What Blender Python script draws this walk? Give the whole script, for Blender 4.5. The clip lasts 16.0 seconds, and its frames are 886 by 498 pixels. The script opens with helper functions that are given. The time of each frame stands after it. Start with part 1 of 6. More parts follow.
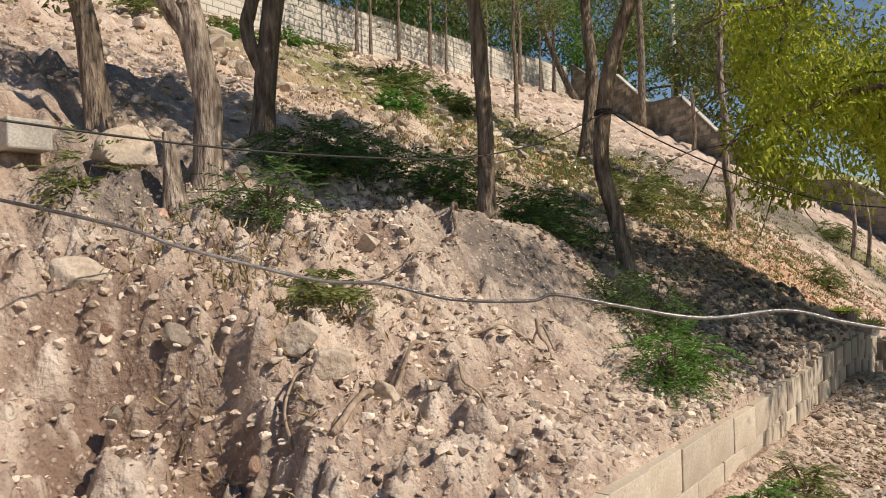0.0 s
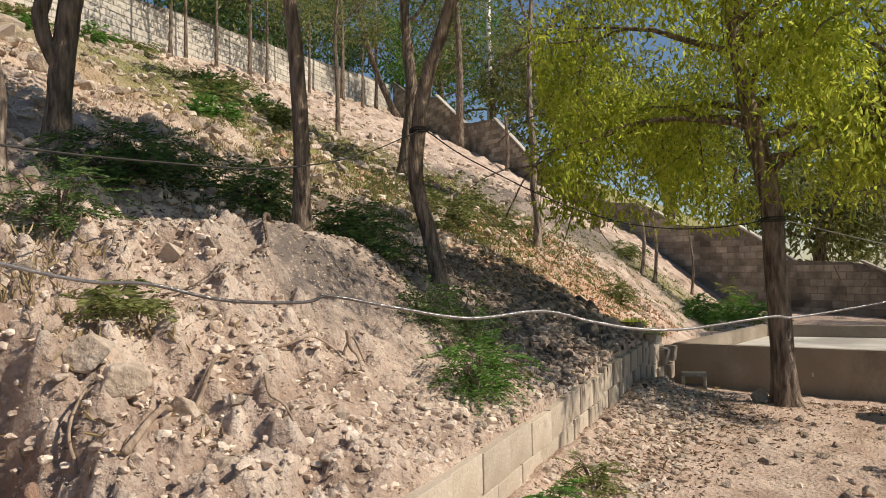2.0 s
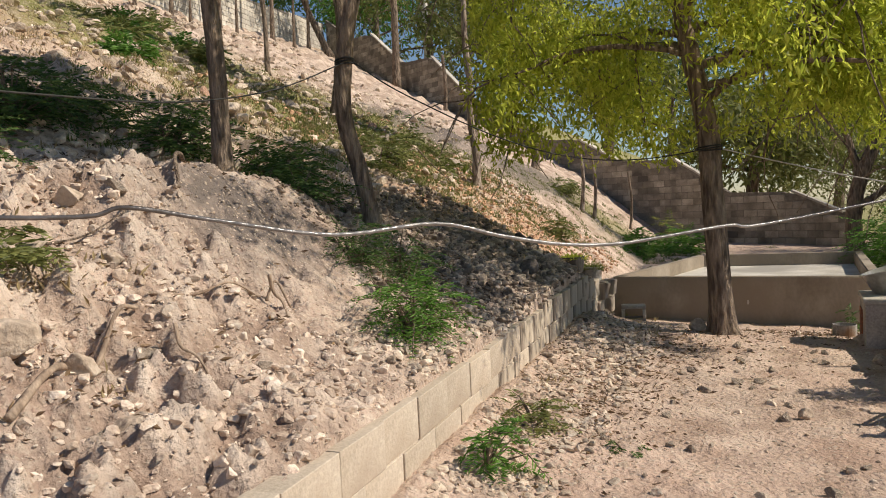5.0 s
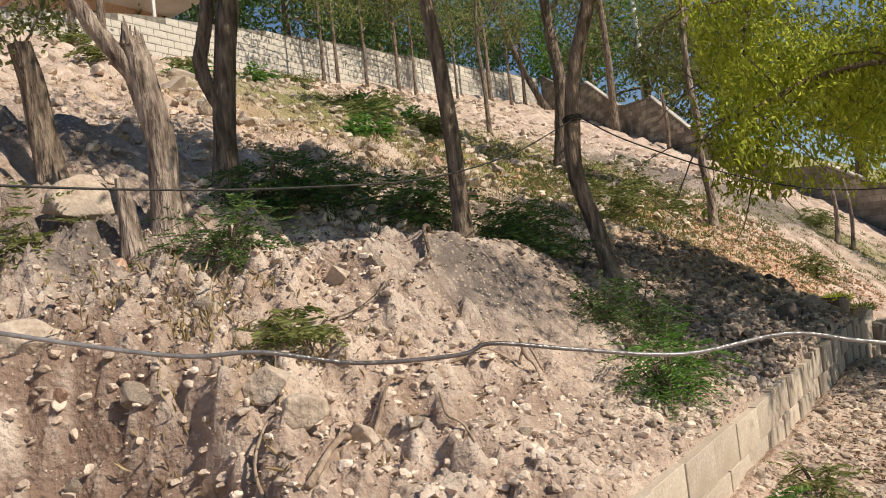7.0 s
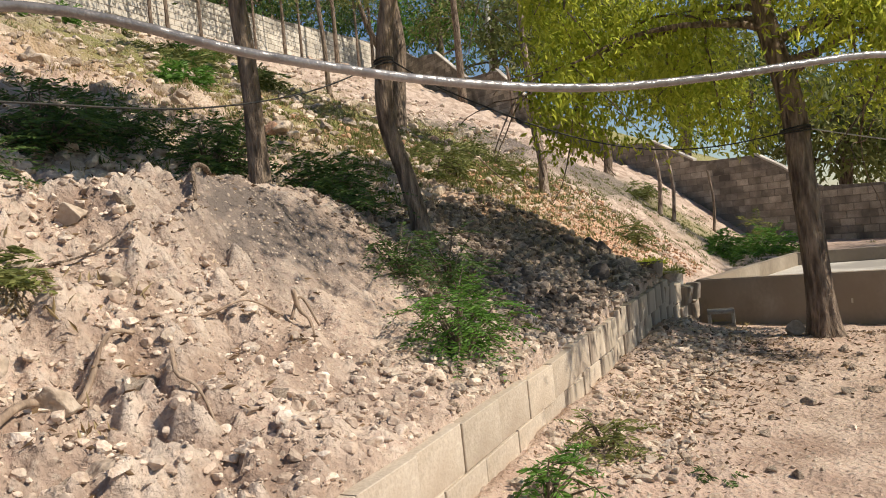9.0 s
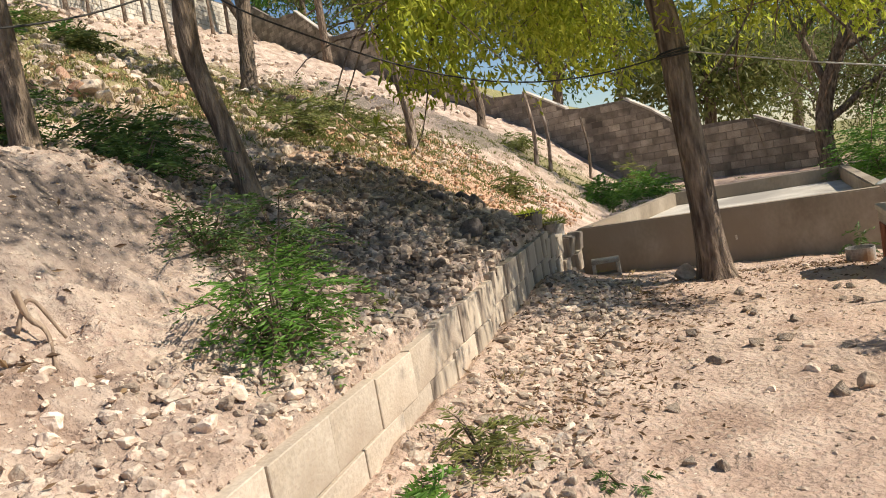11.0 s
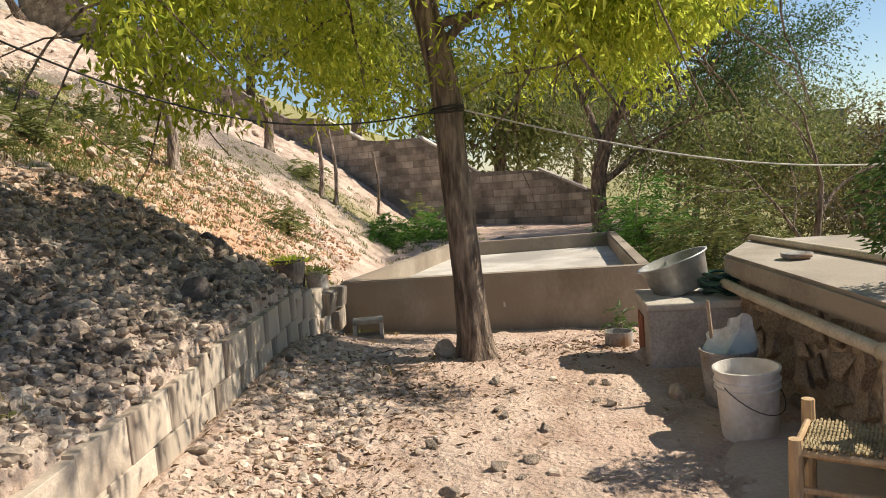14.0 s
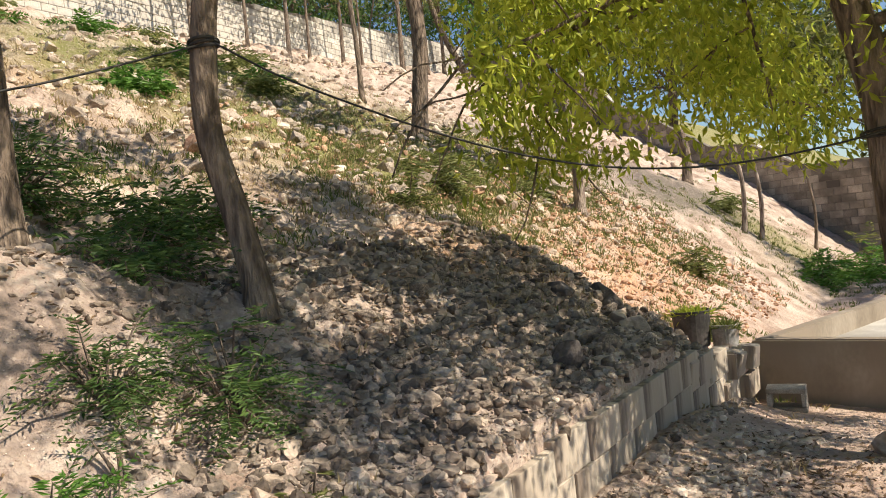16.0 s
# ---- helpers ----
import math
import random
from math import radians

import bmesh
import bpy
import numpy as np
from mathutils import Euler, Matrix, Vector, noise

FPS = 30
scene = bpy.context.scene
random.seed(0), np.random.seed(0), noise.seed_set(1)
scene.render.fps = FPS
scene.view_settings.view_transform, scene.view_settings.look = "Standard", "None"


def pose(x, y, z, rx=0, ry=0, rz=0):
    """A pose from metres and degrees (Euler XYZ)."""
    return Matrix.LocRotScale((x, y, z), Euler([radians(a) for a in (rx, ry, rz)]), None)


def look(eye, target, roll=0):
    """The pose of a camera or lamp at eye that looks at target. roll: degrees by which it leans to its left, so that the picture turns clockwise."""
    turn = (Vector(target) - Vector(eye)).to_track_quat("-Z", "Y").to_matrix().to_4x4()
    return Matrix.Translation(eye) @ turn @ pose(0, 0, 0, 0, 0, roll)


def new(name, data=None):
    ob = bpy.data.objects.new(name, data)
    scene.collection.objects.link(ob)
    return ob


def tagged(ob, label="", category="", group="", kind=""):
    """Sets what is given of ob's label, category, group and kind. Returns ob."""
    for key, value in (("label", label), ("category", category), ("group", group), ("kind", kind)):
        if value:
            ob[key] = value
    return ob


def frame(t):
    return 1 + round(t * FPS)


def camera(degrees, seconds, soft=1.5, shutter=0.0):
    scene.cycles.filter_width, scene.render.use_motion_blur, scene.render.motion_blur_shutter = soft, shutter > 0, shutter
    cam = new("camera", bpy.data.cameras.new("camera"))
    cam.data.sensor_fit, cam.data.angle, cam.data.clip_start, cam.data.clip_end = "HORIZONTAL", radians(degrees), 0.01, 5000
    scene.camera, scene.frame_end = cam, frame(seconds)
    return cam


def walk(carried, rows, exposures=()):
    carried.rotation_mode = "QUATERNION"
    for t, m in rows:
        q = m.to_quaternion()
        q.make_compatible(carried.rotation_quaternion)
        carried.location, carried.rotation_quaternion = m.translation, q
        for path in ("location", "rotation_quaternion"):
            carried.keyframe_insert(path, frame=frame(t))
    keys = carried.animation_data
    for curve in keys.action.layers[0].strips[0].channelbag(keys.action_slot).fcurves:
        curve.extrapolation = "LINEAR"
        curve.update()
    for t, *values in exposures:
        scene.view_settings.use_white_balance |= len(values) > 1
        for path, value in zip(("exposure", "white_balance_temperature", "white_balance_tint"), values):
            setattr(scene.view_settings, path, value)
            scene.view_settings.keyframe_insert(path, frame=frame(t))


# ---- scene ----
cam = camera(61.16, 16.0, soft=1.0)

# seconds, eye, target, roll
PATH = [
    (0, (0.114, -1.623, 1.491), (-2.421, 1.471, 1.526), -1.48),
    (0.5, (0.123, -1.604, 1.494), (-2.331, 1.555, 1.514), -1.69),
    (1, (0.142, -1.637, 1.487), (-2.109, 1.670, 1.515), -0.18),
    (1.5, (0.160, -1.671, 1.469), (-1.859, 1.781, 1.565), 0.76),
    (2, (0.174, -1.618, 1.476), (-1.562, 1.985, 1.569), -0.91),
    (2.5, (0.203, -1.571, 1.486), (-1.299, 2.136, 1.468), -2.05),
    (3, (0.215, -1.536, 1.476), (-1.120, 2.233, 1.334), -2.23),
    (3.2, (0.221, -1.511, 1.464), (-1.031, 2.284, 1.277), -2.01),
    (5.3, (0.136, -1.361, 1.430), (-1.455, 2.301, 1.199), -3.17),
    (5.5, (0.146, -1.364, 1.434), (-1.789, 2.131, 1.238), -3.51),
    (6, (0.108, -1.388, 1.454), (-2.443, 1.691, 1.346), -4.49),
    (6.5, (0.066, -1.397, 1.505), (-2.563, 1.618, 1.520), -5.34),
    (7, (0.055, -1.423, 1.508), (-2.419, 1.717, 1.646), -6.74),
    (7.5, (0.046, -1.423, 1.476), (-2.274, 1.832, 1.631), -7.03),
    (8, (0.056, -1.366, 1.450), (-2.123, 1.987, 1.539), -6.18),
    (8.5, (0.076, -1.094, 1.358), (-1.868, 2.401, 1.342), -5.18),
    (9, (0.104, -0.841, 1.321), (-1.740, 2.707, 1.232), -6.04),
    (9.2, (0.092, -0.747, 1.304), (-1.703, 2.826, 1.199), -6.39),
    (11.3, (-0.073, 0.178, 1.227), (-1.280, 3.968, 0.806), -9.53),
    (11.5, (-0.058, 0.196, 1.271), (-1.101, 4.030, 0.809), -7.58),
    (12, (-0.094, 0.346, 1.344), (-0.499, 4.307, 0.959), -3.33),
    (12.5, (-0.085, 0.493, 1.392), (-0.161, 4.483, 1.110), -3.96),
    (13, (0.036, 0.631, 1.383), (-0.121, 4.615, 1.074), -4.75),
    (13.5, (0.146, 0.804, 1.375), (-0.144, 4.773, 0.972), -3.68),
    (14, (0.142, 1.017, 1.409), (-0.116, 4.991, 1.030), -4.43),
    (14.5, (0.116, 1.193, 1.428), (-0.338, 5.157, 1.143), -5.04),
    (15, (0.196, 1.409, 1.446), (-0.924, 5.243, 1.230), -4.50),
    (15.5, (0.275, 1.531, 1.519), (-1.451, 5.136, 1.351), -5.82),
    (16, (0.251, 1.670, 1.521), (-2.066, 4.930, 1.510), -6.18),
]
walk(cam, [(t, look(e, g, r)) for t, e, g, r in PATH], [(0, -0.05), (9.0, 0.08), (11.5, 0.36), (14.5, 0.42), (16.0, 0.42)])

# ---- world ----
SUN_AZ, SUN_EL = radians(80), radians(43)
world = bpy.data.worlds.new("sky")
scene.world = world
world.use_nodes = True
wn = world.node_tree.nodes
sky = wn.new("ShaderNodeTexSky")
sky.sky_type, sky.sun_disc = "NISHITA", False
sky.sun_elevation, sky.sun_rotation, sky.air_density, sky.dust_density, sky.ozone_density = SUN_EL, SUN_AZ, 1.0, 0.1, 2.5
wn["Background"].inputs["Strength"].default_value = 0.088
world.node_tree.links.new(sky.outputs[0], wn["Background"].inputs["Color"])
sun = new("sun", bpy.data.lights.new("sun", "SUN"))
sun.data.energy, sun.data.angle, sun.data.color = 5.0, radians(0.53), (1.0, 0.90, 0.75)
toward = Vector((math.sin(SUN_AZ) * math.cos(SUN_EL), math.cos(SUN_AZ) * math.cos(SUN_EL), math.sin(SUN_EL)))
sun.matrix_world = look(toward * 60, (0, 0, 0))


# ---- materials ----
def surface(name, c1, c2, scale=6.0, rough=0.9, bump=0.4, fine=60.0, c3=None, metal=0.0, vary="", stretch=(1, 1, 1), spec=0.3, amount=0.12, relief=0.02, grain=0.55):
    """Two-scale mottled surface; vary: 'object' or 'island' shifts the brightness piece by piece."""
    m = bpy.data.materials.new(name)
    m.use_nodes = True
    n, ln = m.node_tree.nodes, m.node_tree.links
    b = n["Principled BSDF"]
    b.inputs["Roughness"].default_value, b.inputs["Metallic"].default_value = rough, metal
    b.inputs["Specular IOR Level"].default_value = spec
    co = n.new("ShaderNodeTexCoord")
    mp = n.new("ShaderNodeMapping")
    mp.inputs["Scale"].default_value = stretch
    ln.new(co.outputs["Object"], mp.inputs["Vector"])
    big, small = n.new("ShaderNodeTexNoise"), n.new("ShaderNodeTexNoise")
    for t, s in ((big, scale), (small, fine)):
        t.inputs["Scale"].default_value, t.inputs["Detail"].default_value = s, 5
        ln.new(mp.outputs[0], t.inputs["Vector"])
    ramp = n.new("ShaderNodeValToRGB")
    ramp.color_ramp.elements[0].position, ramp.color_ramp.elements[1].position = 0.36, 0.66
    ramp.color_ramp.elements[0].color, ramp.color_ramp.elements[1].color = (*c1, 1), (*c2, 1)
    ln.new(big.outputs["Fac"], ramp.inputs["Fac"])
    mix = n.new("ShaderNodeMix")
    mix.data_type, mix.blend_type = "RGBA", "OVERLAY"
    mix.inputs["Factor"].default_value = grain
    ln.new(ramp.outputs["Color"], mix.inputs[6])
    ln.new(small.outputs["Fac"], mix.inputs[7])
    out = mix.outputs[2]
    if c3:
        third = n.new("ShaderNodeTexNoise")
        third.inputs["Scale"].default_value, third.inputs["Detail"].default_value = scale * 0.35, 6
        ln.new(mp.outputs[0], third.inputs["Vector"])
        r3 = n.new("ShaderNodeValToRGB")
        r3.color_ramp.elements[0].position, r3.color_ramp.elements[1].position = 0.5, 0.62
        ln.new(third.outputs["Fac"], r3.inputs["Fac"])
        mx = n.new("ShaderNodeMix")
        mx.data_type = "RGBA"
        ln.new(r3.outputs["Color"], mx.inputs["Factor"])
        ln.new(out, mx.inputs[6])
        mx.inputs[7].default_value = (*c3, 1)
        out = mx.outputs[2]
    if vary:
        if vary == "object":
            info = n.new("ShaderNodeObjectInfo").outputs["Random"]
        else:
            info = n.new("ShaderNodeNewGeometry").outputs["Random Per Island"]
        rng = n.new("ShaderNodeMapRange")
        rng.inputs["To Min"].default_value, rng.inputs["To Max"].default_value = 1 - 3 * amount, 1 + 2.2 * amount
        ln.new(info, rng.inputs["Value"])
        hsv = n.new("ShaderNodeHueSaturation")
        ln.new(rng.outputs[0], hsv.inputs["Value"])
        ln.new(out, hsv.inputs["Color"])
        out = hsv.outputs["Color"]
    ln.new(out, b.inputs["Base Color"])
    if bump:
        add = n.new("ShaderNodeMath")
        add.operation = "ADD"
        ln.new(big.outputs["Fac"], add.inputs[0])
        ln.new(small.outputs["Fac"], add.inputs[1])
        bm_ = n.new("ShaderNodeBump")
        bm_.inputs["Strength"].default_value, bm_.inputs["Distance"].default_value = bump, relief
        ln.new(add.outputs[0], bm_.inputs["Height"])
        ln.new(bm_.outputs["Normal"], b.inputs["Normal"])
    return m


def leaf_material(name, c1, c2, glow=0.45, amount=0.5):
    """Thin leaves: light passes through them. Each leaf has its own shade."""
    m = bpy.data.materials.new(name)
    m.use_nodes = True
    n, ln = m.node_tree.nodes, m.node_tree.links
    b = n["Principled BSDF"]
    b.inputs["Roughness"].default_value, b.inputs["Specular IOR Level"].default_value = 0.5, 0.35
    geo = n.new("ShaderNodeNewGeometry")
    ramp = n.new("ShaderNodeValToRGB")
    ramp.color_ramp.elements[0].color, ramp.color_ramp.elements[1].color = (*c1, 1), (*c2, 1)
    ln.new(geo.outputs["Random Per Island"], ramp.inputs["Fac"])
    tr = n.new("ShaderNodeBsdfTranslucent")
    mix = n.new("ShaderNodeMixShader")
    mix.inputs[0].default_value = glow
    ln.new(ramp.outputs["Color"], b.inputs["Base Color"])
    ln.new(ramp.outputs["Color"], tr.inputs["Color"])
    ln.new(b.outputs[0], mix.inputs[1])
    ln.new(tr.outputs[0], mix.inputs[2])
    ln.new(mix.outputs[0], n["Material Output"].inputs["Surface"])
    return m


def ground_material():
    m = surface("soil", (0.38, 0.27, 0.205), (0.71, 0.56, 0.455), 2.6, 0.95, 0.8, 34.0, relief=0.035)
    n, ln = m.node_tree.nodes, m.node_tree.links
    b = n["Principled BSDF"]
    base = b.inputs["Base Color"].links[0].from_socket
    att = n.new("ShaderNodeVertexColor")
    att.layer_name = "soil"
    sep = n.new("ShaderNodeSeparateColor")
    ln.new(att.outputs["Color"], sep.inputs[0])
    speck = n.new("ShaderNodeTexNoise")
    speck.inputs["Scale"].default_value, speck.inputs["Detail"].default_value = 9.0, 7
    co = n.new("ShaderNodeTexCoord")
    ln.new(co.outputs["Object"], speck.inputs["Vector"])
    out = base
    # pale lumps standing in a browner matrix; Green also paints the bank's shade brown
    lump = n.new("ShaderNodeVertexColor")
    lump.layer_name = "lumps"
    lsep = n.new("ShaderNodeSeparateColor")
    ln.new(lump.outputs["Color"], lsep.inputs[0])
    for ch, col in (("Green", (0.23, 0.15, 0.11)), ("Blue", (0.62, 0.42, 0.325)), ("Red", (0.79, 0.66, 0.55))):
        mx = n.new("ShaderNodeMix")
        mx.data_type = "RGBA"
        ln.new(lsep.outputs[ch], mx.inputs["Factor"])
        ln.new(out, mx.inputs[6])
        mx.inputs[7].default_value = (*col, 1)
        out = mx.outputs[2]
    # orange, grey and grassy soil; the grey carries painted shade too
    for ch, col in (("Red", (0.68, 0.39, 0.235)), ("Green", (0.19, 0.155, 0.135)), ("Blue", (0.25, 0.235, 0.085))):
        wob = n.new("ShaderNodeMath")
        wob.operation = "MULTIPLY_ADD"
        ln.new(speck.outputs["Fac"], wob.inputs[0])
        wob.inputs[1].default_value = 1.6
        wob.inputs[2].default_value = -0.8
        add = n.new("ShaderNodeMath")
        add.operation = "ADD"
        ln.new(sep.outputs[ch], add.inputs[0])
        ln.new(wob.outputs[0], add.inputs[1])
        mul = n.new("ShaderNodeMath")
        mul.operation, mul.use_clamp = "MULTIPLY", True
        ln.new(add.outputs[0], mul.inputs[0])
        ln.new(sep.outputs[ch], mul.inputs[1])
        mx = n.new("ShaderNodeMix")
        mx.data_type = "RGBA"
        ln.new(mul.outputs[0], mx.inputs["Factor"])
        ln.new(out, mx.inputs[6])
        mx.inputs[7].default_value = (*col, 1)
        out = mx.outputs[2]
    # pale stone chips in the soil
    vor = n.new("ShaderNodeTexVoronoi")
    vor.inputs["Scale"].default_value = 26.0
    ln.new(co.outputs["Object"], vor.inputs["Vector"])
    chip = n.new("ShaderNodeValToRGB")
    chip.color_ramp.elements[0].position, chip.color_ramp.elements[1].position = 0.16, 0.30
    chip.color_ramp.elements[0].color, chip.color_ramp.elements[1].color = (0.75, 0.75, 0.75, 1), (0, 0, 0, 1)
    ln.new(vor.outputs["Distance"], chip.inputs["Fac"])
    mx = n.new("ShaderNodeMix")
    mx.data_type = "RGBA"
    ln.new(chip.outputs["Color"], mx.inputs["Factor"])
    ln.new(out, mx.inputs[6])
    mx.inputs[7].default_value = (0.56, 0.45, 0.36, 1)
    ln.new(mx.outputs[2], b.inputs["Base Color"])
    # crumbs: sharp relief of one to four centimetres
    crumb = n.new("ShaderNodeTexNoise")
    crumb.inputs["Scale"].default_value, crumb.inputs["Detail"].default_value, crumb.inputs["Roughness"].default_value = 22.0, 8, 0.72
    ln.new(co.outputs["Object"], crumb.inputs["Vector"])
    pit = n.new("ShaderNodeMath")
    pit.operation = "MULTIPLY_ADD"
    ln.new(vor.outputs["Distance"], pit.inputs[0])
    pit.inputs[1].default_value = -0.5
    ln.new(crumb.outputs["Fac"], pit.inputs[2])
    rough_bump = n.new("ShaderNodeBump")
    rough_bump.inputs["Strength"].default_value, rough_bump.inputs["Distance"].default_value = 0.8, 0.022
    ln.new(pit.outputs[0], rough_bump.inputs["Height"])
    ln.new(b.inputs["Normal"].links[0].from_socket, rough_bump.inputs["Normal"])
    ln.new(rough_bump.outputs["Normal"], b.inputs["Normal"])
    return m


SOIL = ground_material()
STONE = surface("limestone", (0.42, 0.325, 0.245), (0.74, 0.61, 0.49), 7, 0.9, 0.7, 45, vary="island")
SOILSTONE = surface("soil_coloured_stone", (0.46, 0.35, 0.27), (0.78, 0.645, 0.53), 7, 0.95, 0.7, 45, vary="island", amount=0.1)
# brown-grey rubble, with the tree's shade on the heap put into its colour
SHADEDRUBBLE = surface("brown_shaded_rubble", (0.165, 0.125, 0.095), (0.48, 0.385, 0.30), 7, 0.9, 0.7, 45, vary="island", amount=0.16)
CLOD = surface("orange_clod", (0.43, 0.245, 0.15), (0.70, 0.45, 0.295), 6, 0.95, 0.7, 45, vary="island", amount=0.12)
ROCK = surface("pale_rock", (0.40, 0.31, 0.235), (0.60, 0.49, 0.39), 5, 0.9, 0.8, 35, c3=(0.40, 0.33, 0.27))
DARKROCK = surface("dark_rock", (0.08, 0.065, 0.055), (0.19, 0.16, 0.14), 6, 0.9, 0.7, 40)
REDROCK = surface("reddish_rock", (0.45, 0.25, 0.17), (0.62, 0.43, 0.32), 5, 0.9, 0.8, 30)
BLOCK = surface("concrete_block", (0.34, 0.30, 0.25), (0.58, 0.53, 0.45), 5, 0.95, 0.5, 90, c3=(0.27, 0.22, 0.17), vary="object")
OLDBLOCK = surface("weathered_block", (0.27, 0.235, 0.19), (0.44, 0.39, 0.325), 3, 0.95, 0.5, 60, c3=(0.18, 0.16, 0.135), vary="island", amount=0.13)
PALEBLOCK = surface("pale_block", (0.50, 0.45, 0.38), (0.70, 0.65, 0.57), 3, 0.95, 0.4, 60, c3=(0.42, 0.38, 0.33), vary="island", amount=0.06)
MORTAR = surface("mortar", (0.15, 0.13, 0.11), (0.26, 0.23, 0.19), 8, 0.95, 0.5, 90)
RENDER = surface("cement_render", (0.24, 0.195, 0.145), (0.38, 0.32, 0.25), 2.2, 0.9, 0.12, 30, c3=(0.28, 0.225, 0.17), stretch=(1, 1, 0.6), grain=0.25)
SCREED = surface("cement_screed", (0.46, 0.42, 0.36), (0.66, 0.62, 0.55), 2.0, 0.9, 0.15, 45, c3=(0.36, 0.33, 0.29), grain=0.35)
SLABTOP = surface("weathered_slab", (0.29, 0.25, 0.205), (0.47, 0.42, 0.355), 2.2, 0.95, 0.2, 40, c3=(0.36, 0.31, 0.25), grain=0.35)
BARK = surface("bark", (0.11, 0.08, 0.06), (0.36, 0.275, 0.205), 22, 0.95, 1.0, 55, stretch=(1, 1, 0.2), relief=0.05)
BARKPALE = surface("pale_bark", (0.16, 0.115, 0.09), (0.54, 0.435, 0.35), 22, 0.95, 1.0, 55, stretch=(1, 1, 0.2), relief=0.05)
DRYWOOD = surface("dry_wood", (0.22, 0.155, 0.11), (0.46, 0.35, 0.26), 12, 0.85, 0.5, 60, stretch=(1, 1, 0.2))
LEAFYARD = leaf_material("yellow_green_leaf", (0.28, 0.35, 0.045), (0.66, 0.68, 0.11), 0.74)
LEAFFERN = leaf_material("fern_green_leaf", (0.06, 0.15, 0.02), (0.18, 0.34, 0.06), 0.42)
LEAFDARK = leaf_material("dark_green_leaf", (0.045, 0.095, 0.022), (0.15, 0.23, 0.06), 0.35)
LEAFOLIVE = leaf_material("olive_leaf", (0.11, 0.14, 0.035), (0.33, 0.34, 0.12), 0.45)
LEAFWEED = leaf_material("weed_leaf", (0.10, 0.14, 0.03), (0.30, 0.30, 0.10), 0.35)
LITTER = leaf_material("fallen_leaf", (0.10, 0.06, 0.035), (0.30, 0.20, 0.11), 0.15)
DRYGRASS = leaf_material("dry_grass", (0.28, 0.20, 0.10), (0.50, 0.40, 0.22), 0.3)
CABLE = surface("black_cable", (0.02, 0.02, 0.02), (0.05, 0.045, 0.04), 20, 0.6, 0.1, 80, spec=0.35)
# dark brown sheath; its pale patches are sun glints painted into the colour
SHEATH = surface("brown_glint_sheath", (0.04, 0.026, 0.02), (0.34, 0.32, 0.31), 3.2, 0.25, 0.2, 120, spec=0.8, metal=0.25)
LEAFDRY = leaf_material("dull_brown_leaf", (0.10, 0.09, 0.035), (0.26, 0.21, 0.09), 0.35)
PALECABLE = surface("pale_cable", (0.40, 0.38, 0.34), (0.55, 0.53, 0.48), 6, 0.5, 0.1, 60)
PVC = surface("weathered_pvc", (0.50, 0.42, 0.31), (0.66, 0.58, 0.45), 6, 0.5, 0.1, 60)
WHITEPLASTIC = surface("dirty_white_plastic", (0.66, 0.61, 0.53), (0.84, 0.81, 0.75), 6, 0.5, 0.08, 40, c3=(0.50, 0.44, 0.36))
ALU = surface("dull_aluminium", (0.50, 0.49, 0.47), (0.72, 0.71, 0.69), 5, 0.42, 0.08, 30, metal=0.75)
HOSE = surface("green_hose", (0.005, 0.035, 0.022), (0.02, 0.085, 0.055), 8, 0.35, 0.05, 60, spec=0.6)
BLACKPOT = surface("black_pot", (0.03, 0.028, 0.027), (0.09, 0.08, 0.075), 7, 0.6, 0.1, 60)
GREYPOT = surface("grey_tin", (0.20, 0.19, 0.18), (0.42, 0.40, 0.37), 8, 0.6, 0.2, 60, c3=(0.23, 0.14, 0.08))
PINEWOOD = surface("turned_wood", (0.42, 0.28, 0.15), (0.62, 0.45, 0.27), 8, 0.7, 0.3, 60, stretch=(1, 1, 0.15))
RUSH = surface("woven_rush", (0.27, 0.21, 0.11), (0.45, 0.36, 0.21), 14, 0.8, 0.5, 80)
BAGMAT = surface("white_sack", (0.55, 0.54, 0.51), (0.80, 0.80, 0.77), 9, 0.55, 0.4, 40, c3=(0.50, 0.60, 0.58))
RUST = surface("rusty_iron", (0.20, 0.06, 0.03), (0.34, 0.13, 0.07), 10, 0.8, 0.3, 60)
HOUSEWALL = surface("grey_house_wall", (0.12, 0.12, 0.13), (0.20, 0.20, 0.21), 1.0, 0.95, 0.2, 12)
WHITEWALL = surface("white_house_wall", (0.66, 0.63, 0.58), (0.80, 0.78, 0.74), 1.0, 0.9, 0.2, 12)
PINKWALL = surface("pink_house_wall", (0.60, 0.38, 0.28), (0.70, 0.47, 0.36), 1.0, 0.9, 0.2, 12)
GLASS = surface("dark_window", (0.02, 0.02, 0.025), (0.04, 0.04, 0.05), 3, 0.1, 0.0, 20, spec=0.6)


# ---- shape of the ground ----
def sstep(a, b, v):
    s = np.clip((v - a) / (b - a), 0, 1)
    return s * s * (3 - 2 * s)


def lattice(ix, iy, seed):
    h = (ix * 374761393 + iy * 668265263 + seed * 974711) & 0x7FFFFFFF
    h = ((h ^ (h >> 13)) * 1274126177) & 0x7FFFFFFF
    return ((h ^ (h >> 16)) & 0xFFFF) / 65535.0


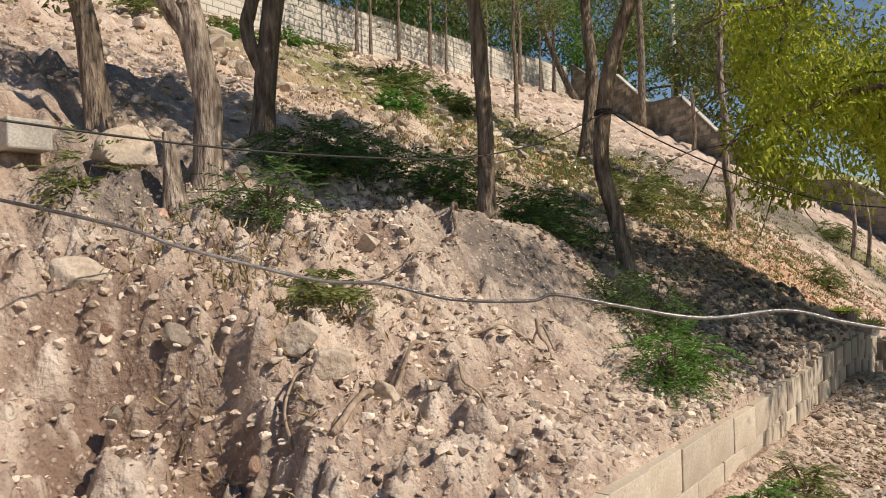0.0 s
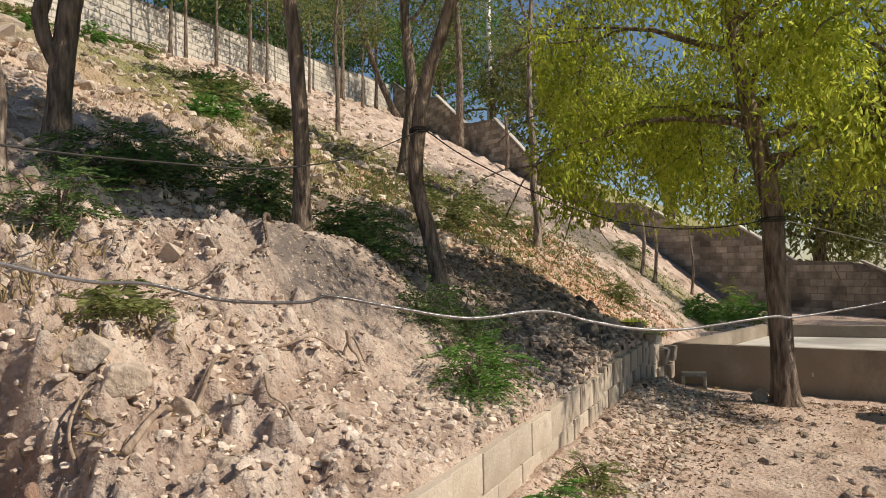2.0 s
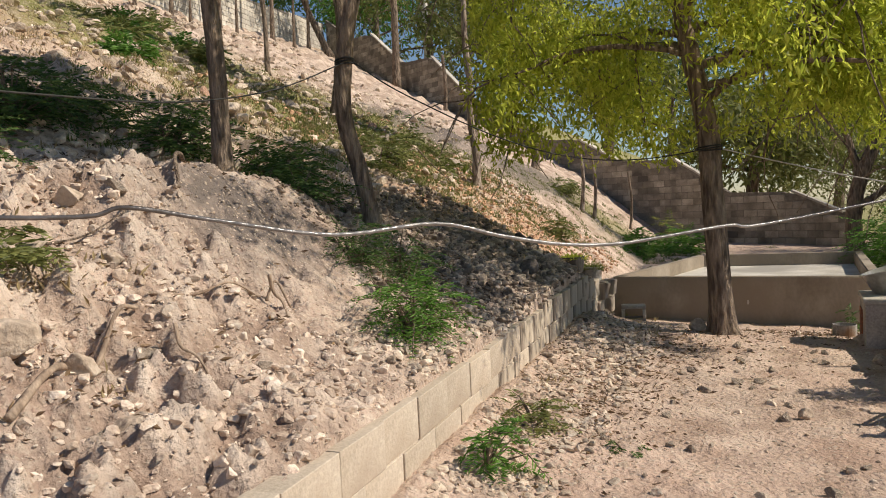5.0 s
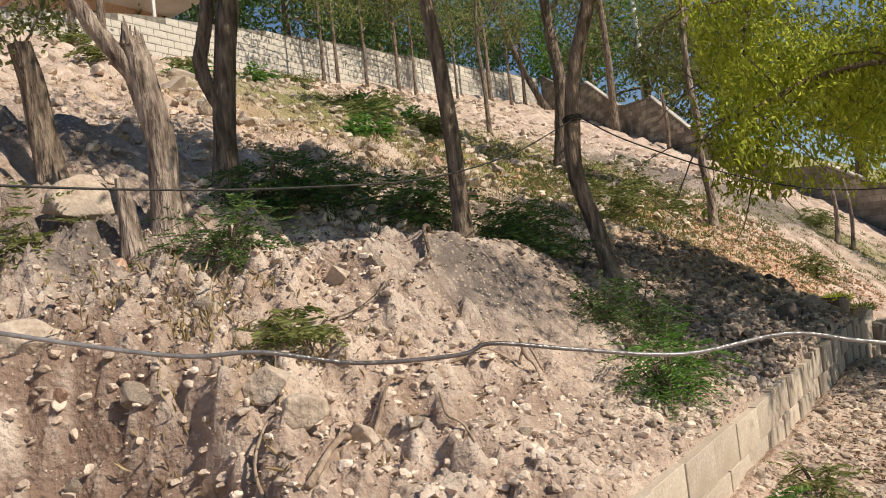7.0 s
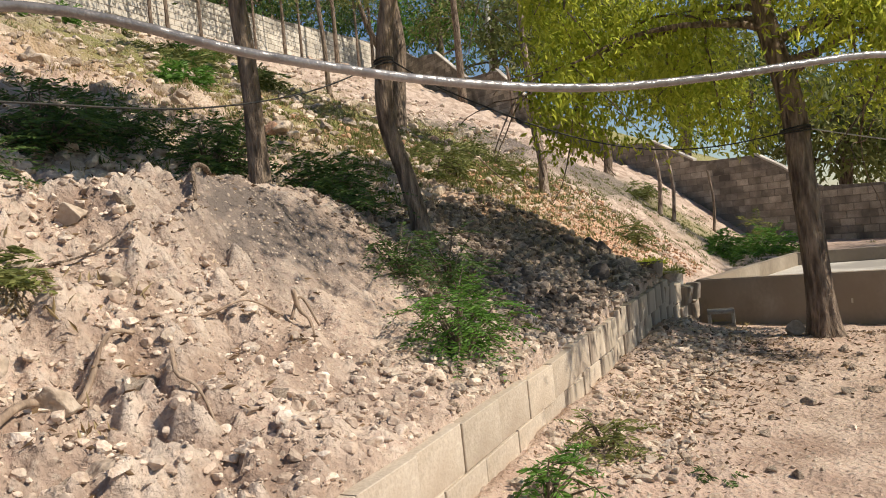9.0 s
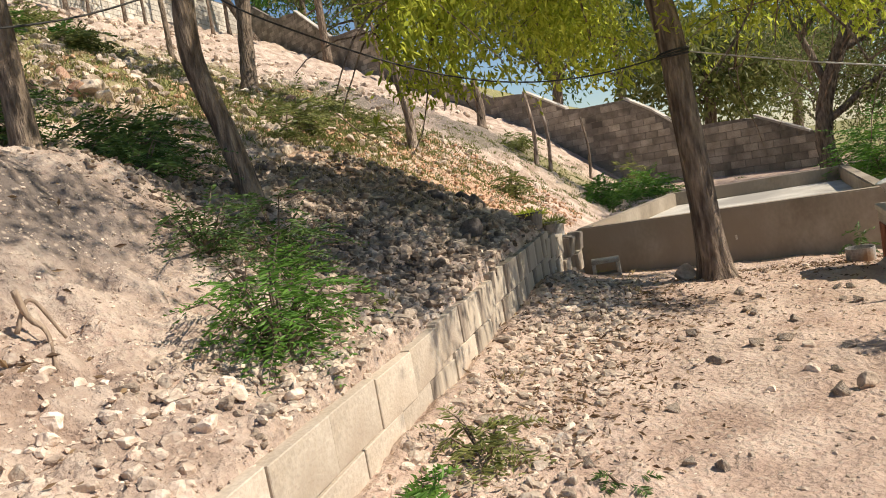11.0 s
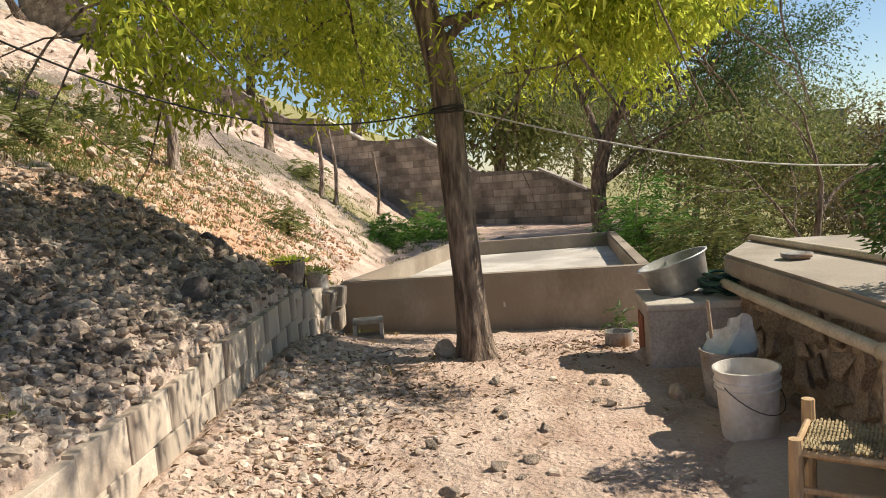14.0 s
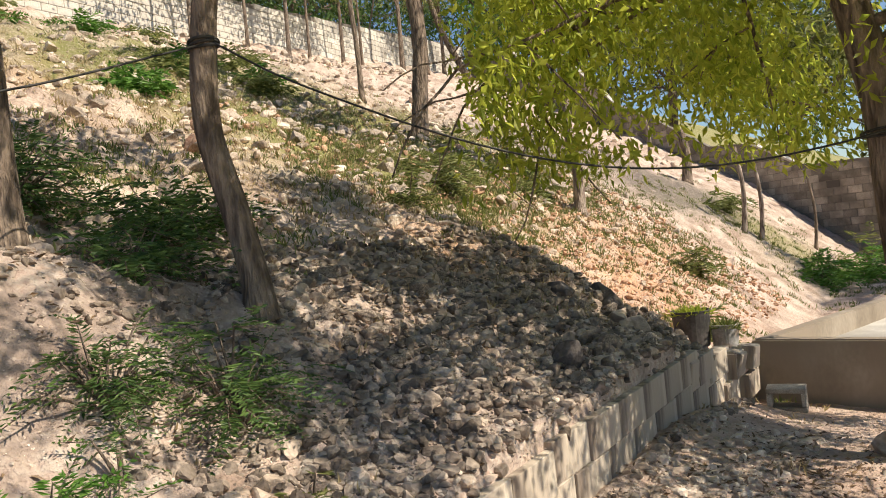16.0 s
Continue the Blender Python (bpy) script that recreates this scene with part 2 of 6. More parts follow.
def vnoise(x, y, seed=0):
    """Smooth value noise, -1 to 1."""
    x, y = np.asarray(x, float), np.asarray(y, float)
    ix, iy = np.floor(x).astype(np.int64), np.floor(y).astype(np.int64)
    u, v = x - ix, y - iy
    u, v = u * u * (3 - 2 * u), v * v * (3 - 2 * v)
    a, b = lattice(ix, iy, seed), lattice(ix + 1, iy, seed)
    c, d = lattice(ix, iy + 1, seed), lattice(ix + 1, iy + 1, seed)
    return 2 * ((a * (1 - u) + b * u) * (1 - v) + (c * (1 - u) + d * u) * v) - 1


def fbm(x, y, seed=0, octaves=4):
    total, amp = 0.0, 0.5
    for k in range(octaves):
        total = total + amp * vnoise(x * 2 ** k + 17.3 * k, y * 2 ** k - 9.1 * k, seed + k)
        amp *= 0.5
    return total


def bell(x, y, cx, cy, sx, sy):
    return np.exp(-((x - cx) / sx) ** 2 - ((y - cy) / sy) ** 2)


def wall_x(y):
    """The face of the retaining wall along its length."""
    return -1.22 - 0.03 * y


def yard_level(x, y):
    z = 0.06 - 0.03 * np.clip(x, -2, 2) - 0.2 * sstep(6.2, 8.4, y) + 0.16 * sstep(11, 18, y)
    z = z + 0.16 * np.exp(-np.abs(x - wall_x(y) - 0.05) / 0.35) * sstep(0.5, 2.0, y) * (1 - sstep(7.5, 8.5, y))
    return z - 0.16 * np.clip(x - 4.0, 0, 26)


def hill_level(x, y):
    steep = 0.455 + 0.05 * sstep(9, 32, y)
    z = -0.27 - 0.13 * sstep(6, 12, y) + 0.008 * np.clip(y, -6, 30) + 0.515 * np.minimum(-x, 6.5) + steep * np.clip(-x - 6.5, 0, 30)
    z = z + 0.48 * bell(x, y, -2.9, 2.3, 0.6, 1.6) - 0.5 * bell(x, y, -4.3, 0.1, 0.8, 0.55)
    pit = np.hypot((x + 2.55) / 1.1, (y + 0.5) / 0.92)
    z = z - 0.62 * (1 - sstep(0.62, 1.0, pit))
    cut = 0.85 + 0.74 * (-2.9 - x)
    z = z + sstep(7.2, 9.0, y) * np.minimum(cut - z, 0)
    bench = 0.595 + 0.37 * (-1.35 - x) - 0.16 * sstep(6.3, 7.3, y) - 0.32 * sstep(6.9, 7.8, y) + 0.045 - 0.05 * (1 - sstep(3.5, 4.5, y))
    on = sstep(0.3, 1.0, y) * (1 - sstep(8.9, 9.6, y))
    z = np.where(x < -1.2, z + on * np.maximum(bench - z, 0), z)
    return z


def ground_level(x, y):
    """The ground with no small relief."""
    x, y = np.asarray(x, float), np.asarray(y, float)
    hill, yard = hill_level(x, y), yard_level(x, y)
    behind = 1 - sstep(wall_x(y) - 0.06, wall_x(y) - 0.02, x)
    walled = sstep(-0.2, 0.0, y) * (1 - sstep(8.8, 9.0, y))
    z = np.maximum(hill, yard)
    z = walled * (behind * z + (1 - behind) * yard) + (1 - walled) * z
    return z


def knobs(x, y, cell, seed, least=0.18, most=0.5):
    """Rounded lumps of many sizes set in the ground, as a height of 0 to 1 in cells of that size."""
    u, v = np.asarray(x, float) / cell, np.asarray(y, float) / cell
    u, v = u + 0.25 * vnoise(u * 1.7, v * 1.7, seed + 5), v + 0.25 * vnoise(u * 1.7 + 9, v * 1.7, seed + 6)
    ix, iy = np.floor(u).astype(np.int64), np.floor(v).astype(np.int64)
    best = np.zeros_like(u)
    for dx in (-1, 0, 1):
        for dy in (-1, 0, 1):
            a, b = ix + dx, iy + dy
            cx, cy = a + 0.15 + 0.7 * lattice(a, b, seed), b + 0.15 + 0.7 * lattice(a, b, seed + 1)
            r = least + (most - least) * lattice(a, b, seed + 2) ** 2
            d = np.hypot(u - cx, (v - cy) * (0.7 + 0.6 * lattice(a, b, seed + 3)))
            best = np.maximum(best, np.sqrt(np.clip(1 - (d / r) ** 2, 0, 1)) * r)
    return best


def lump_field(x, y):
    """Lumps of the ground: their height in metres and how far the spot stands out of the soil, 0 to 1."""
    hill = sstep(0.1, 0.5, ground_level(x, y)) * (1 - 0.8 * np.exp(-np.abs(x - wall_x(y)) / 0.2))
    bank = hill * (1 - sstep(1.6, 2.6, y)) * sstep(-5.5, -4.6, x)
    smooth_bank = sstep(-2.6, -1.6, x) * sstep(0.7, 1.4, y)
    big, mid, fine = knobs(x, y, 0.26, 110), knobs(x, y, 0.12, 120), knobs(x, y, 0.062, 130)
    amp = bank * (1 - 0.75 * smooth_bank)
    upper = hill * (1 - bank)
    broad = knobs(x, y, 0.7, 140) * sstep(4.5, 6.5, -x)
    z = amp * (0.20 * big + 0.15 * mid + 0.07 * fine) + upper * (0.10 * big + 0.05 * mid + 0.42 * broad)
    z = z + (0.014 + 0.02 * bank) * fine + (1 - hill) * (0.035 * mid * sstep(0.2, 0.5, vnoise(x * 0.9, y * 0.9, 150) + 0.4))
    out = np.clip(1.6 * big + 1.3 * mid + 0.8 * fine - 0.15, 0, 1)
    return z, out, amp


def ground_relief(x, y):
    """Clods, runnels and unevenness laid on the ground."""
    hill = sstep(0.1, 0.5, ground_level(x, y)) * (1 - 0.75 * np.exp(-np.abs(x - wall_x(y)) / 0.15))
    face = (1 - sstep(0.3, 1.7, y)) * hill
    z = (0.03 + 0.07 * hill) * fbm(x * 1.1, y * 1.1, 3) + (0.018 + 0.05 * hill) * fbm(x * 4.1, y * 4.1, 11, 3)
    z = z + (0.008 + 0.020 * hill) * fbm(x * 14, y * 14, 21, 2)
    runnel = fbm(y * 5.0 + 0.8 * x, x * 1.1, 41, 3)
    lumps = np.maximum(fbm(x * 5.5, y * 5.5, 51, 2), 0) ** 1.0
    crag = np.abs(fbm(x * 2.6, y * 2.6, 81, 3))
    side = (1 - sstep(1.2, 2.6, y)) * hill * (1 - sstep(-1.9, -1.5, x))
    clods = hill * sstep(7.8, 9.0, y) * (1 - sstep(16, 24, y))
    z = z + clods * (0.07 * lumps + 0.03 * fbm(x * 9, y * 9, 33, 2))
    return z + face * (0.10 * runnel + 0.13 * lumps + 0.10 * fbm(x * 11, y * 11, 61, 2)) - side * (0.36 * crag - 0.06) + 0.035 * side * fbm(x * 18, y * 18, 91, 2) + lump_field(x, y)[0]


def ground_z(x, y):
    return ground_level(x, y) + ground_relief(np.asarray(x, float), np.asarray(y, float))




# ---- tools for building ----
def part(name, data, material, parent=None, label=""):
    """Links a bmesh or mesh as one object, under its thing if there is one."""
    if isinstance(data, bmesh.types.BMesh):
        me = bpy.data.meshes.new(name)
        data.to_mesh(me)
        data.free()
    else:
        me = data
    if material and not me.materials:
        me.materials.append(material)
    ob = new(name, me)
    if parent:
        ob.parent = parent
    if label:
        ob["label"] = label
    return ob


def smooth(ob, on=True):
    ob.data.polygons.foreach_set("use_smooth", [on] * len(ob.data.polygons))
    return ob


def thing(name, x, y, z, label, category, group="", rz=0):
    ob = new(name)
    ob.matrix_world = pose(x, y, z, 0, 0, rz)
    return tagged(ob, label, category, group)


def mesh_from(name, verts, faces):
    me = bpy.data.meshes.new(name)
    verts, faces = np.asarray(verts, np.float32), np.asarray(faces, np.int32)
    k = faces.shape[1]
    me.vertices.add(len(verts))
    me.vertices.foreach_set("co", verts.ravel())
    me.loops.add(faces.size)
    me.loops.foreach_set("vertex_index", faces.ravel())
    me.polygons.add(len(faces))
    me.polygons.foreach_set("loop_start", np.arange(0, faces.size, k, dtype=np.int32))
    me.polygons.foreach_set("use_smooth", np.zeros(len(faces), bool))
    me.update(calc_edges=True)
    me.validate()
    return me


def tube(bm, pts, radii, n=8, rough=0.0, seed=0, caps=True):
    """A round limb through points, with its radius at each; rough: knotty sides."""
    rnd = random.Random(seed)
    pts = [Vector(p) for p in pts]
    if not hasattr(radii, "__len__"):
        radii = [radii] * len(pts)
    rings, side = [], None
    for i, p in enumerate(pts):
        d = (pts[min(i + 1, len(pts) - 1)] - pts[max(i - 1, 0)]).normalized()
        if side is None:
            side = d.orthogonal().normalized()
        side = (side - d * side.dot(d)).normalized()
        other = d.cross(side)
        ring = []
        for k in range(n):
            a = 2 * math.pi * k / n
            r = radii[i] * (1 + rough * (rnd.random() - 0.5) * 2)
            ring.append(bm.verts.new(p + (side * math.cos(a) + other * math.sin(a)) * r))
        rings.append(ring)
    for a, b in zip(rings, rings[1:]):
        for k in range(n):
            bm.faces.new((a[k], a[(k + 1) % n], b[(k + 1) % n], b[k]))
    if caps:
        bm.faces.new(list(reversed(rings[0])))
        bm.faces.new(rings[-1])
    return bm


def curve_points(pts, steps=6):
    """A smooth line through points."""
    pts = [Vector(p) for p in pts]
    ext = [2 * pts[0] - pts[1]] + pts + [2 * pts[-1] - pts[-2]]
    out = []
    for i in range(1, len(ext) - 2):
        a, b, c, d = ext[i - 1:i + 3]
        for k in range(steps):
            t = k / steps
            out.append(0.5 * ((2 * b) + (c - a) * t + (2 * a - 5 * b + 4 * c - d) * t * t + (3 * b - a - 3 * c + d) * t ** 3))
    out.append(pts[-1])
    return out


def box_bm(lx, ly, lz, bevel=0.006, at=(0, 0, 0), segments=1):
    bm = bmesh.new()
    bmesh.ops.create_cube(bm, size=1)
    bmesh.ops.scale(bm, vec=(lx, ly, lz), verts=bm.verts)
    bmesh.ops.translate(bm, vec=at, verts=bm.verts)
    if bevel:
        bmesh.ops.bevel(bm, geom=bm.edges[:], offset=bevel, segments=segments, affect="EDGES", profile=0.5)
    return bm


def lathe(profile, n=28):
    """A turned shape from (radius, height) pairs."""
    bm = bmesh.new()
    rings = []
    for r, z in profile:
        rings.append([bm.verts.new((r * math.cos(2 * math.pi * k / n), r * math.sin(2 * math.pi * k / n), z)) for k in range(n)])
    for a, b in zip(rings, rings[1:]):
        for k in range(n):
            bm.faces.new((a[k], a[(k + 1) % n], b[(k + 1) % n], b[k]))
    bm.faces.new(list(reversed(rings[0])))
    bm.faces.new(rings[-1])
    bmesh.ops.recalc_face_normals(bm, faces=bm.faces)
    return bm


def rock_arrays(seed, sub=1, flat=0.7):
    rnd = random.Random(seed)
    bm = bmesh.new()
    bmesh.ops.create_icosphere(bm, subdivisions=sub + 1 if sub else 1, radius=1)
    cuts = [Vector((rnd.gauss(0, 1), rnd.gauss(0, 1), rnd.gauss(0, 1))).normalized() for _ in range(9)]
    offs = [rnd.uniform(0.36, 0.78) for _ in cuts]
    for v in bm.verts:
        for c, o in zip(cuts, offs):
            over = v.co.dot(c) - o
            if over > 0:
                v.co -= c * over * 0.95
        v.co += v.co * 0.10 * noise.noise(v.co * 2.3 + Vector((seed, 0, 0)))
        v.co.z *= flat
    bm.verts.ensure_lookup_table()
    out = np.array([v.co[:] for v in bm.verts]), np.array([[v.index for v in f.verts] for f in bm.faces])
    bm.free()
    return out


PEBBLES = [rock_arrays(s + 50, 0, f) for s, f in ((1, 0.7), (2, 0.6), (3, 0.85))]
ROCKS = [rock_arrays(s, 1, f) for s, f in ((1, 0.7), (2, 0.6), (3, 0.85), (4, 0.65), (5, 0.75), (6, 0.55), (7, 0.9))]
BIGROCKS = [rock_arrays(s + 20, 3, f) for s, f in ((1, 0.75), (2, 0.65), (3, 0.9), (4, 0.7), (5, 0.8))]


def scatter(name, xs, ys, sizes, material, sink=0.25, seed=0, small=0.028):
    """Loose stones lying on the ground, joined into one mesh."""
    rng = np.random.default_rng(seed)
    zs = ground_z(xs, ys)
    vs, fs, count = [], [], 0
    for i in range(len(xs)):
        v, f = ROCKS[int(rng.integers(len(ROCKS)))] if sizes[i] > small else PEBBLES[int(rng.integers(3))]
        a, b = rng.uniform(0, 6.283), rng.uniform(-0.5, 0.5)
        ca, sa, cb, sb = math.cos(a), math.sin(a), math.cos(b), math.sin(b)
        rot = np.array([[ca, -sa * cb, sa * sb], [sa, ca * cb, -ca * sb], [0, sb, cb]])
        s = sizes[i] * np.array([rng.uniform(0.8, 1.25), rng.uniform(0.7, 1.1), rng.uniform(0.75, 1.15)])
        vs.append((v * s) @ rot.T + (xs[i], ys[i], zs[i] + sizes[i] * (0.5 - sink * 1.2)))
        fs.append(f + count)
        count += len(v)
    return part(name, mesh_from(name, np.concatenate(vs), np.concatenate(fs)), material)


def blades(centers, ways, lengths, widths, seed=0, fold=0.35):
    """Leaves as folded diamonds: two faces along a midrib each."""
    rng = np.random.default_rng(seed)
    c, w = np.asarray(centers, float), np.asarray(ways, float)
    w = w / (np.linalg.norm(w, axis=1, keepdims=True) + 1e-9)
    r = rng.normal(size=w.shape)
    side = np.cross(w, r)
    side /= np.linalg.norm(side, axis=1, keepdims=True) + 1e-9
    up = np.cross(side, w)
    ln, wd = np.asarray(lengths, float)[:, None], np.asarray(widths, float)[:, None]
    a = c
    b = c + w * ln * 0.45 + side * wd * 0.5 + up * wd * fold * 0.5
    d = c + w * ln * 0.45 - side * wd * 0.5 + up * wd * fold * 0.5
    e = c + w * ln - up * ln * 0.08
    v = np.stack([a, b, e, d], 1).reshape(-1, 3)
    k = np.arange(len(c))[:, None] * 4
    f = np.concatenate([k + [[0, 1, 2]], k + [[0, 2, 3]]], 1).reshape(-1, 3)
    return v, f


def unit(v):
    return v / (np.linalg.norm(v, axis=-1, keepdims=True) + 1e-9)


def frond_bush(name, x, y, reach, height, fronds, material, label, category="shrub", group="", seed=0, leaf=0.05, stems=True, z=None):
    """A feathery shrub: arching fronds with pairs of leaflets."""
    rng = np.random.default_rng(seed)
    base = thing(name, x, y, (float(ground_z(x, y)) if z is None else z) - 0.03, label, category, group)
    cs, ws, ls, wd = [], [], [], []
    bm = bmesh.new()
    for i in range(fronds):
        az, tilt = rng.uniform(0, 6.283), rng.uniform(0.1, 1.25)
        way = np.array([math.cos(az) * math.sin(tilt), math.sin(az) * math.sin(tilt), math.cos(tilt)])
        start = way * rng.uniform(0.05, 0.75) * np.array([reach, reach, height])
        length = rng.uniform(0.45, 0.8) * 0.6 * (reach + height) * 0.6
        bend = unit(np.array([way[0], way[1], way[2] * 0.25 - 0.2]) + rng.normal(size=3) * 0.25)
        side = unit(np.cross(bend, [0, 0, 1]))
        k = max(7, int(length / leaf * 1.5))
        ts = np.linspace(0.1, 1, k)
        spine = start + bend * (ts * length)[:, None] - np.array([0, 0, 1]) * (0.3 * length * ts ** 2)[:, None]
        for sgn in (-1, 1):
            cs.append(spine)
            ws.append(side * sgn + bend * 0.55 + np.array([0, 0, -0.15]) + rng.normal(size=(k, 3)) * 0.15)
            ls.append(leaf * (1.25 - 0.7 * ts) * rng.uniform(0.8, 1.3) * 1.3)
            wd.append(np.full(k, leaf * 0.30))
        if stems and i % 3 == 0:
            tube(bm, [(0, 0, 0), tuple(start * 0.6), tuple(spine[0]), tuple(spine[-1])], [0.008, 0.006, 0.004, 0.001], 4)
    v, f = blades(np.concatenate(cs), np.concatenate(ws), np.concatenate(ls), np.concatenate(wd), seed)
    part("foliage", mesh_from("foliage", v, f), material, base)
    if stems:
        part("woody_base", bm, BARK, base)
    else:
        bm.free()
    return base


def grow(rng, start, way, length, radius, depth, out, tips, spread=0.6, droop=0.0, split=3):
    """Limbs that fork; fills out with (points, radii) and tips with leaf anchors."""
    p, w = np.array(start, float), unit(np.array(way, float))
    pts, rad = [p.copy()], [radius]
    steps = 5
    for k in range(steps):
        w = unit(w + rng.normal(size=3) * 0.13 + np.array([0, 0, -droop * (k / steps)]))
        p = p + w * length / steps
        pts.append(p.copy())
        rad.append(radius * (1 - 0.5 * (k + 1) / steps))
        if depth <= 1:
            tips.append((p.copy(), w.copy()))
    out.append((pts, rad))
    if depth > 0:
        for k in range(split):
            at = pts[int(rng.integers(2, steps + 1))] if k else pts[-1]
            away = unit(w + rng.normal(size=3) * spread)
            grow(rng, at, away, length * rng.uniform(0.6, 0.85), radius * 0.5, depth - 1, out, tips, spread, droop, split)


def bole(bm, pts, radii, n, rough, seed, flare=0.55):
    """A trunk with furrowed bark: ridges that run along it, knots and a flared foot."""
    line = curve_points(pts, 22)
    rs = np.interp(np.linspace(0, len(radii) - 1, len(line)), range(len(radii)), radii)
    far, walked = [0.0], 0.0
    for a, b in zip(line, line[1:]):
        walked += (b - a).length
        far.append(walked)
    rings, side = [], None
    for i, p in enumerate(line):
        d = (line[min(i + 1, len(line) - 1)] - line[max(i - 1, 0)]).normalized()
        side = d.orthogonal().normalized() if side is None else (side - d * side.dot(d)).normalized()
        other = d.cross(side)
        ring = []
        for k in range(n):
            a = 2 * math.pi * k / n
            c, q, h = math.cos(a), math.sin(a), far[i]
            ridge = 1 - 2 * abs(noise.noise(Vector((c * 3.4 + seed, q * 3.4, h * 2.6 + 0.5 * noise.noise(Vector((c, q, h * 3)))))))
            knot = noise.noise(Vector((c * 1.1, q * 1.1 + seed, h * 2.2)))
            foot = flare * math.exp(-h / 0.13) * (1 + 0.6 * noise.noise(Vector((c * 1.6, q * 1.6, seed))))
            ring.append(bm.verts.new(p + (side * c + other * q) * rs[i] * (1 + rough * 0.9 * ridge + rough * 1.1 * knot + foot)))
        rings.append(ring)
    for a, b in zip(rings, rings[1:]):
        for k in range(n):
            bm.faces.new((a[k], a[(k + 1) % n], b[(k + 1) % n], b[k]))
    bm.faces.new(list(reversed(rings[0])))
    bm.faces.new(rings[-1])


def tree(name, base, trunk, radii, limbs, leaf_mat, label, bark=None, seed=0, leaves=0, leaf=(0.1, 0.03), cloud=0.3, depth=2,
         limb_r=0.04, droop=0.1, hang=0.4, group="", sides=12, rough=0.09, split=3, spread=0.6, keep=None):
    """A tree: a tapered, slightly crooked trunk, forking limbs and a crown of single leaves.
    limbs: (start, way, length) in world metres."""
    rng = np.random.default_rng(seed)
    bx, by, bz = base
    root = thing(name, bx, by, bz, label, "tree", group)
    off = np.array([bx, by, bz])
    local = [np.array(p) - off for p in trunk]
    line = curve_points(local, 7)
    ts = np.linspace(0, len(radii) - 1, len(line))
    rs = np.interp(ts, range(len(radii)), radii)
    bm = bmesh.new()
    if sides >= 14:
        bole(bm, local, radii, sides * 2, rough, seed)
    else:
        rs = [r * (1 + 0.55 * math.exp(-i * 1.1)) for i, r in enumerate(rs)]
        tube(bm, line, rs, sides, rough, seed)
    smooth(part("trunk", bm, bark or BARK, root))
    tips = []
    for start, way, length in limbs:
        out = []
        grow(rng, np.array(start) - off, way, length, limb_r, depth, out, tips, spread, droop, split)
        bm = bmesh.new()
        for i, (pts, rad) in enumerate(out):
            tube(bm, [tuple(p) for p in pts], rad, 6 if rad[0] > 0.02 else 4, 0.05, i, False)
        smooth(part("limb", bm, bark or BARK, root))
    if leaves and tips:
        pick = rng.integers(len(tips), size=leaves)
        at = np.array([t[0] for t in tips])[pick]
        way = np.array([t[1] for t in tips])[pick]
        c = at + rng.normal(size=(leaves, 3)) * cloud * np.array([1, 1, 0.8])
        if keep:
            c = c[keep(*(c + off).T)]
            way, leaves = way[:len(c)], len(c)
        w = way * 0.5 + rng.normal(size=(leaves, 3)) * 0.6 + np.array([0, 0, -hang])
        v, f = blades(c, w, leaf[0] * rng.uniform(0.6, 1.25, leaves), leaf[1] * rng.uniform(0.7, 1.3, leaves), seed)
        part("crown", mesh_from("crown", v, f), leaf_mat, root)
    return root


# ---- ground ----
def axis_steps(spans):
    out = []
    for a, b, step in spans:
        out.extend(np.arange(a, b - 1e-6, step))
    return np.array(out + [spans[-1][1]])


